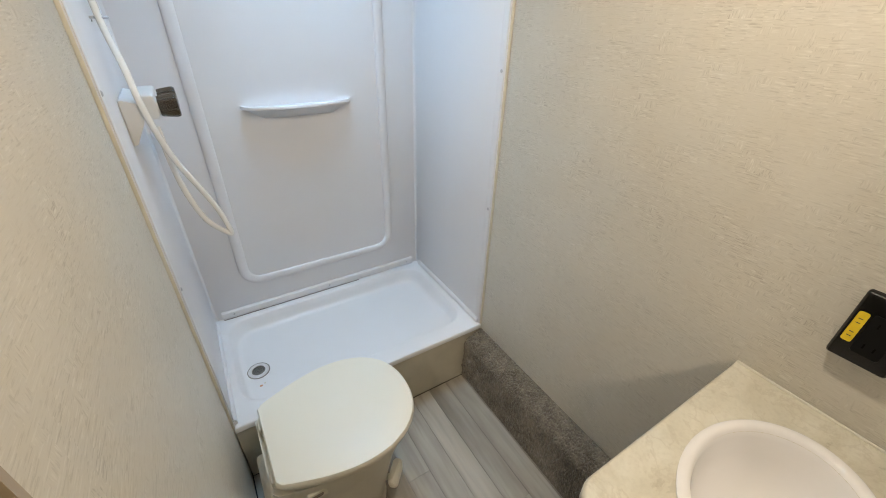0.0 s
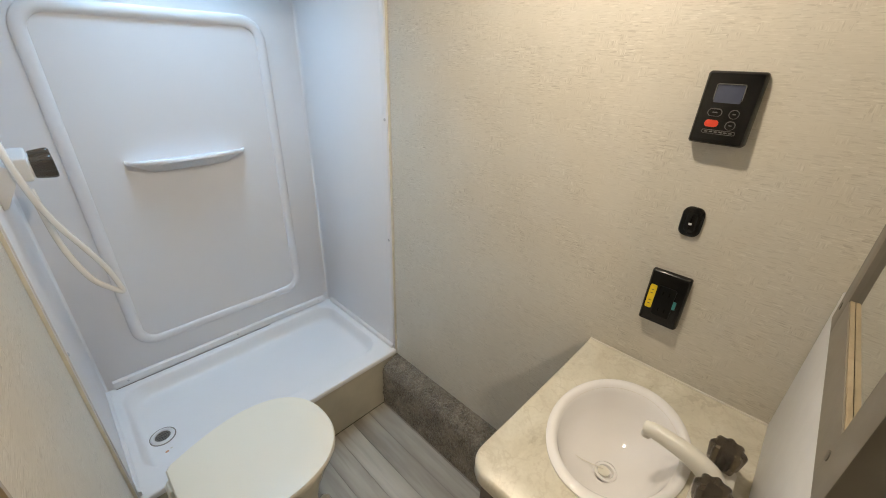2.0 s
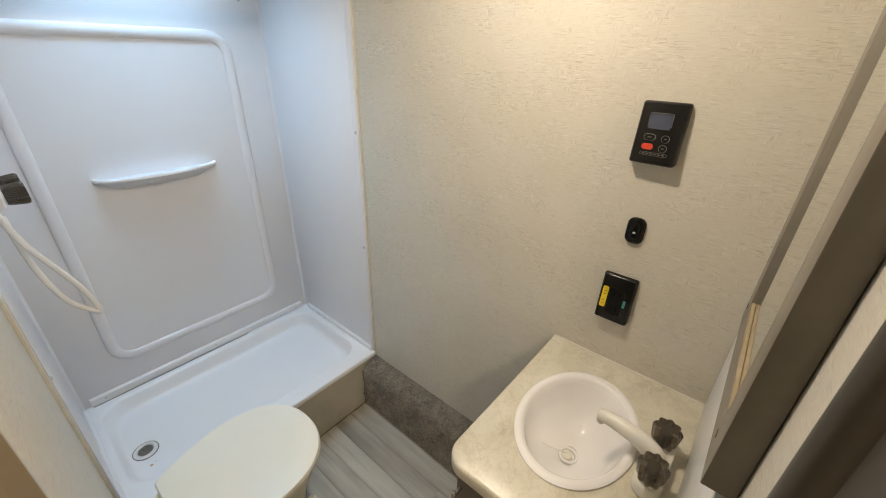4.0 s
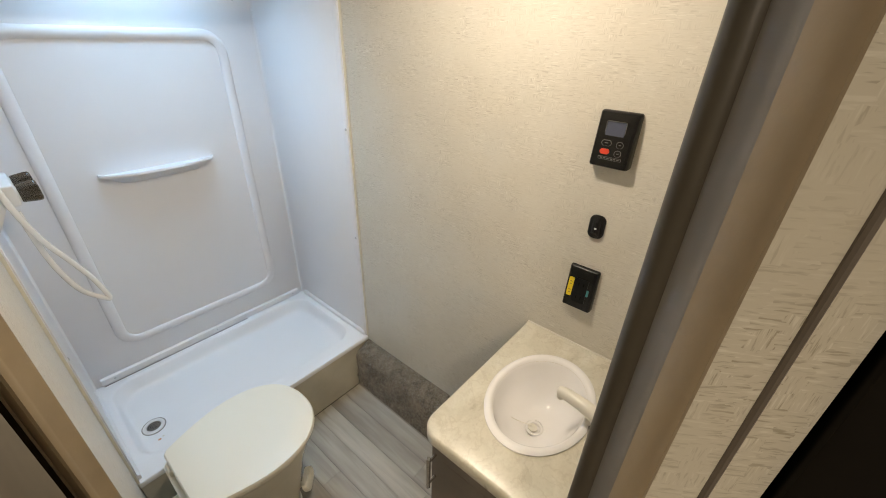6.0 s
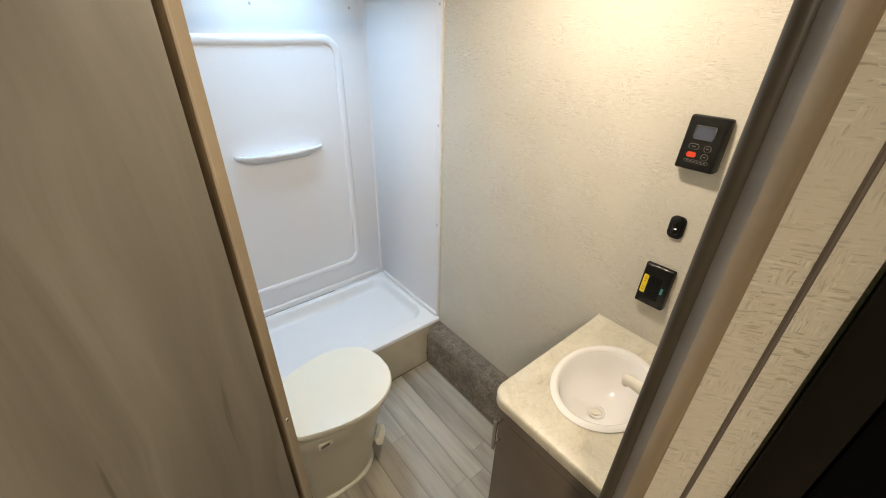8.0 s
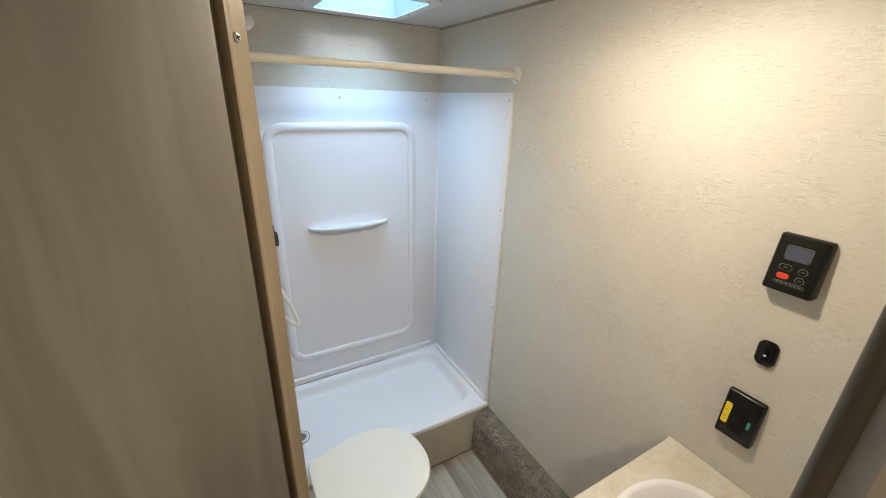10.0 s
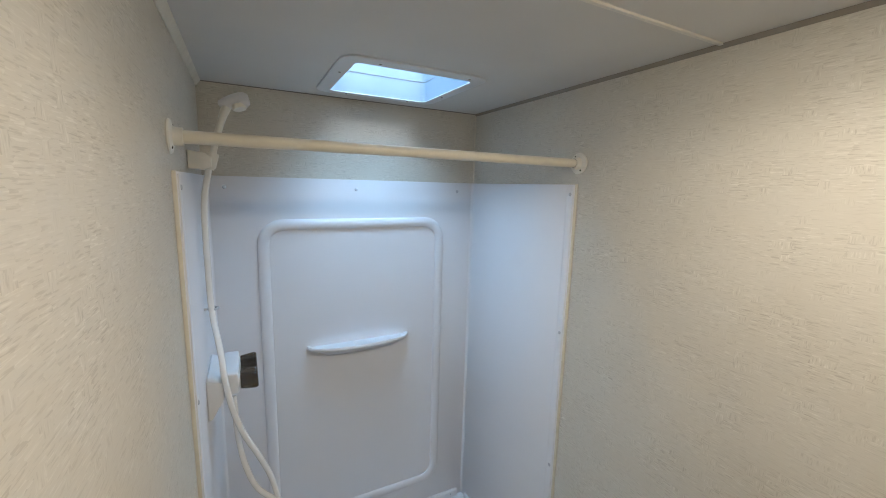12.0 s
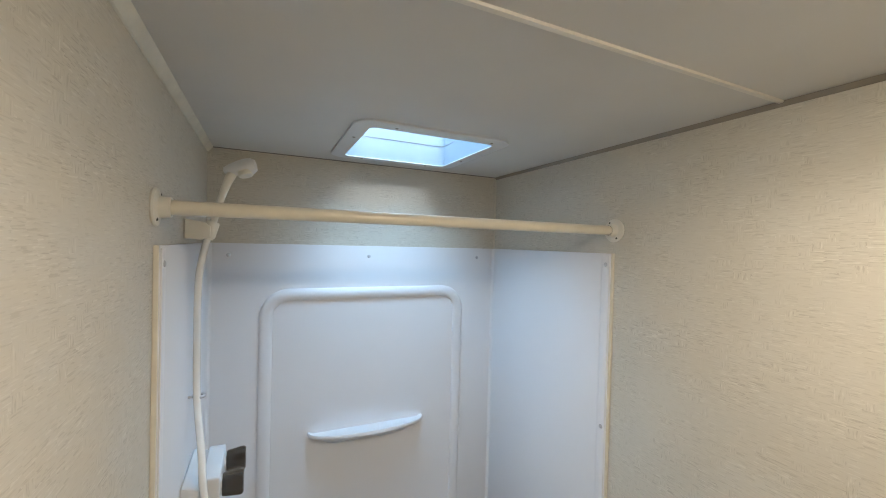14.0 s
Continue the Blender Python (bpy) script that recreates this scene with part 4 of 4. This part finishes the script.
# ---- framed mirror on the end wall ----
mirror = thing("wall_mirror", "wall mirror in a taupe wooden frame", "mirror", at=(-0.37, -1.86, 1.45))
MX0, MX1, MZ0, MZ1, MF = -0.566, -0.178, 1.207, 1.72, -1.8305
RW = 0.052
part("bottom_rail", box(MX0 + RW - 0.002, MX1 - RW + 0.002, -1.8610, MF - 0.0003, MZ0 + 0.0002, MZ0 + RW), FRAME, mirror)
part("top_rail", box(MX0 + RW - 0.002, MX1 - RW + 0.002, -1.8610, MF - 0.0003, MZ1 - RW, MZ1 - 0.0002), FRAME, mirror)
part("stile", box(MX0, MX0 + RW, -1.8610, MF, MZ0, MZ1, 0.0015), FRAME, mirror)
part("stile", box(MX1 - RW, MX1, -1.8610, MF, MZ0, MZ1, 0.0015), FRAME, mirror)
part("raw_edge", box(MX0 + RW + 0.001, MX1 - RW - 0.001, -1.8364, -1.8320, MZ0 + RW + 0.0004, MZ0 + RW + 0.0024), RAW_WOOD, mirror, "bare pale wood inner edge")
part("mirror_glass", box(MX0 + RW - 0.004, MX1 - RW + 0.004, -1.8420, -1.8368, MZ0 + RW - 0.004, MZ1 - RW + 0.004), MIRROR, mirror, "silver mirror pane")
for sx in (MX0 + 0.048, MX1 - 0.020):
    part("screw_plug", lathe([(0, 0.0010), (0.0050, 0.0008), (0.0062, -0.001)], facing((sx, MF, MZ0 + 0.030), (0, 1, 0)), 12), BROWN, mirror, "dark brown screw plug")


# ---- fittings on the right wall ----
def plate(y0, y1, z0, z1, top, foot, r, inset=0.0):
    """A wall plate, thinner at the top than at the foot, with rounded corners and a sloping edge."""
    def ring(grow, depth):
        return [(-(depth * (foot + (top - foot) * (z - z0) / (z1 - z0))) - 0.0004, y, z) for y, z in rounded(y0 + grow, y1 - grow, z0 + grow, z1 - grow, max(0.001, r - grow * 0.5), 5)]
    return loft([ring(0, 0.0), ring(0, 0.55), ring(0.0015, 0.85), ring(0.004, 1.0), ring(0.010, 1.03)])


def tile(yc, zc, w, h, x, r, depth=0.0012, lean=0.0):
    """A small raised pad on a plate: width along the wall, height up it."""
    return prism(rounded(-w / 2, w / 2, -h / 2, h / 2, r, 6), 0, depth, depth * 0.3, 1, m=Matrix(((0, math.sin(lean), -1, x), (1, 0, 0, yc), (0, 1, 0, zc), (0, 0, 0, 1))))


def outline_ring(yc, zc, w, h, x, r, t=0.0007):
    return tube([(x, yc + a, zc + b) for a, b in rounded(-w / 2, w / 2, -h / 2, h / 2, r, 6)], t, 6, True)


heater = thing("heater_control", "black water heater control panel with grey screen and red button", "control panel", at=(-0.01, -1.593, 1.46))
HY, HT, HF = -1.593, 0.014, 0.030
part("housing", plate(-1.638, -1.548, 1.396, 1.521, HT, HF, 0.006), BLACK, heater, "", True, 30)


def face_x(z, z0, z1, top, foot):
    return -1.03 * (foot + (top - foot) * (z - z0) / (z1 - z0)) - 0.0006


def hx(z):
    return face_x(z, 1.396, 1.521, HT, HF)


lean = -(HF - HT) / 0.125
part("screen", tile(HY + 0.002, 1.484, 0.042, 0.030, hx(1.484) + 0.0004, 0.002, 0.0012, -lean), LCD, heater, "grey-blue display")
part("screen_border", outline_ring(HY + 0.002, 1.484, 0.044, 0.032, hx(1.484) - 0.0006, 0.003), LINE, heater)
for yy, zz, w, h in ((HY + 0.014, 1.4525, 0.022, 0.012), (HY - 0.016, 1.4515, 0.0150, 0.0140), (HY - 0.016, 1.4325, 0.0150, 0.0140)):
    b = part("button", tile(yy, zz, w, h, hx(zz) + 0.0003, min(w, h) / 2.05, 0.0012, -lean), BLACK, heater)
    part("button_outline", outline_ring(yy, zz, w, h, hx(zz) - 0.0009, min(w, h) / 2.05), LINE, b)
    part("button_mark", tile(yy, zz, w * 0.35, 0.0016, hx(zz) - 0.0009, 0.0007, 0.0005, -lean), LINE, b)
part("power_button", tile(HY + 0.014, 1.4335, 0.022, 0.012, hx(1.4335) + 0.0003, 0.0055, 0.0016, -lean), RED, heater, "red oval button")
caption = part("caption_bar", tile(HY - 0.001, 1.4195, 0.052, 0.0062, hx(1.4195) + 0.0002, 0.0029, 0.0009, -lean), BLACK, heater, "small caption bar with silver print")
part("caption_outline", outline_ring(HY - 0.001, 1.4195, 0.052, 0.0062, hx(1.4195) - 0.0007, 0.0029, 0.0005), LINE, caption)
for k in range(6):
    part("print_bar", tile(HY - 0.020 + 0.0076 * k, 1.4195, 0.0052, 0.0020, hx(1.4195) - 0.0006, 0.0006, 0.0004, -lean), LINE, caption)

switch = thing("light_switch", "small black oval light switch with a lit dot", "light switch", at=(-0.005, -1.595, 1.24))
part("plate", plate(-1.6160, -1.5755, 1.2050, 1.2690, 0.008, 0.008, 0.0155), BLACK, switch, "", True, 30)
part("rocker", plate(-1.6080, -1.5835, 1.2140, 1.2600, 0.0092, 0.0100, 0.008), BLACK, switch, "black rocker", True, 30)
part("indicator", tile(-1.5955, 1.2340, 0.0062, 0.0042, -0.0104, 0.001, 0.0008), WHITE, switch, "pale indicator window")

outlet = thing("wall_outlet", "black wall outlet with a yellow sticker and a teal test button", "outlet", at=(-0.01, -1.594, 1.05))
OT, OF = 0.012, 0.024
part("cover", plate(-1.635, -1.554, 0.986, 1.114, OT, OF, 0.005), BLACK, outlet, "", True, 30)


def ox(z):
    return face_x(z, 0.986, 1.114, OT, OF)


olean = -(OF - OT) / 0.128
part("receptacle", tile(-1.597, 1.046, 0.036, 0.072, ox(1.046) + 0.0004, 0.003, 0.0022, -olean), BLACK_DULL, outlet, "black receptacle")
for zz in (1.066, 1.026):
    for dy in (-0.0065, 0.0065):
        part("socket_slot", tile(-1.597 + dy, zz, 0.0025, 0.009, ox(zz) - 0.0016, 0.0008, 0.0006, -olean), DARK, outlet)
part("test_button", tile(-1.6175, 1.046, 0.0070, 0.019, ox(1.044) + 0.0003, 0.0015, 0.0016, -olean), TEAL, outlet, "teal test button")
sticker = part("sticker", tile(-1.5680, 1.0500, 0.0140, 0.058, ox(1.05) + 0.0003, 0.0035, 0.0010, -olean), YELLOW, outlet, "yellow warning sticker")
for zz in (1.066, 1.058, 1.040, 1.032):
    part("print_bar", tile(-1.5680, zz, 0.0062, 0.0013, ox(zz) - 0.0006, 0.0006, 0.0004, -olean), BROWN, sticker, "small dark print")

# ---- floor planks ----
floor = tagged(obj("floor", box(-2.75, 0.05, -3.65, 0.05, -0.05, -0.0015), BLACK_DULL), "grey wood-look plank floor", "floor", kind="structure")
shapes = {}
random.seed(11)
PW = 0.0885
edges = [-1.012] + [-0.27 - PW * k for k in range(7, -3, -1)] + [-0.002]
edges = [e for e in edges if e <= -0.002]
for x, xn in zip(edges, edges[1:]):
    w = xn - x
    y = -0.604
    first = True
    while y > -2.9:
        ln = random.choice((0.92, 1.22))
        if first:
            ln = 0.661 if abs(xn + 0.27) < 0.01 else ln * random.uniform(0.3, 1.0)
            first = False
        ln = round(min(ln, y + 3.59), 3)
        key = (round(w, 3), ln)
        if key not in shapes:
            bm = box(0.0003, w - 0.0003, -ln + 0.0003, -0.0003, -0.0015, 0.003, 0.0006, 1)
            me = bpy.data.meshes.new("plank")
            bm.to_mesh(me)
            bm.free()
            me.materials.append(PLANK)
            shapes[key] = me
        p = new("plank", shapes[key])
        p.location = (x, y, 0)
        p.parent = floor
        y -= ln
# the passage floor further off, one sheet of the same planks
rest = part("plank_field", box(-2.7, -1.014, -3.6, -1.42, -0.0015, 0.003), PLANK, floor)
tagged(rest, "grey wood-look planks of the passage", kind="stuff")
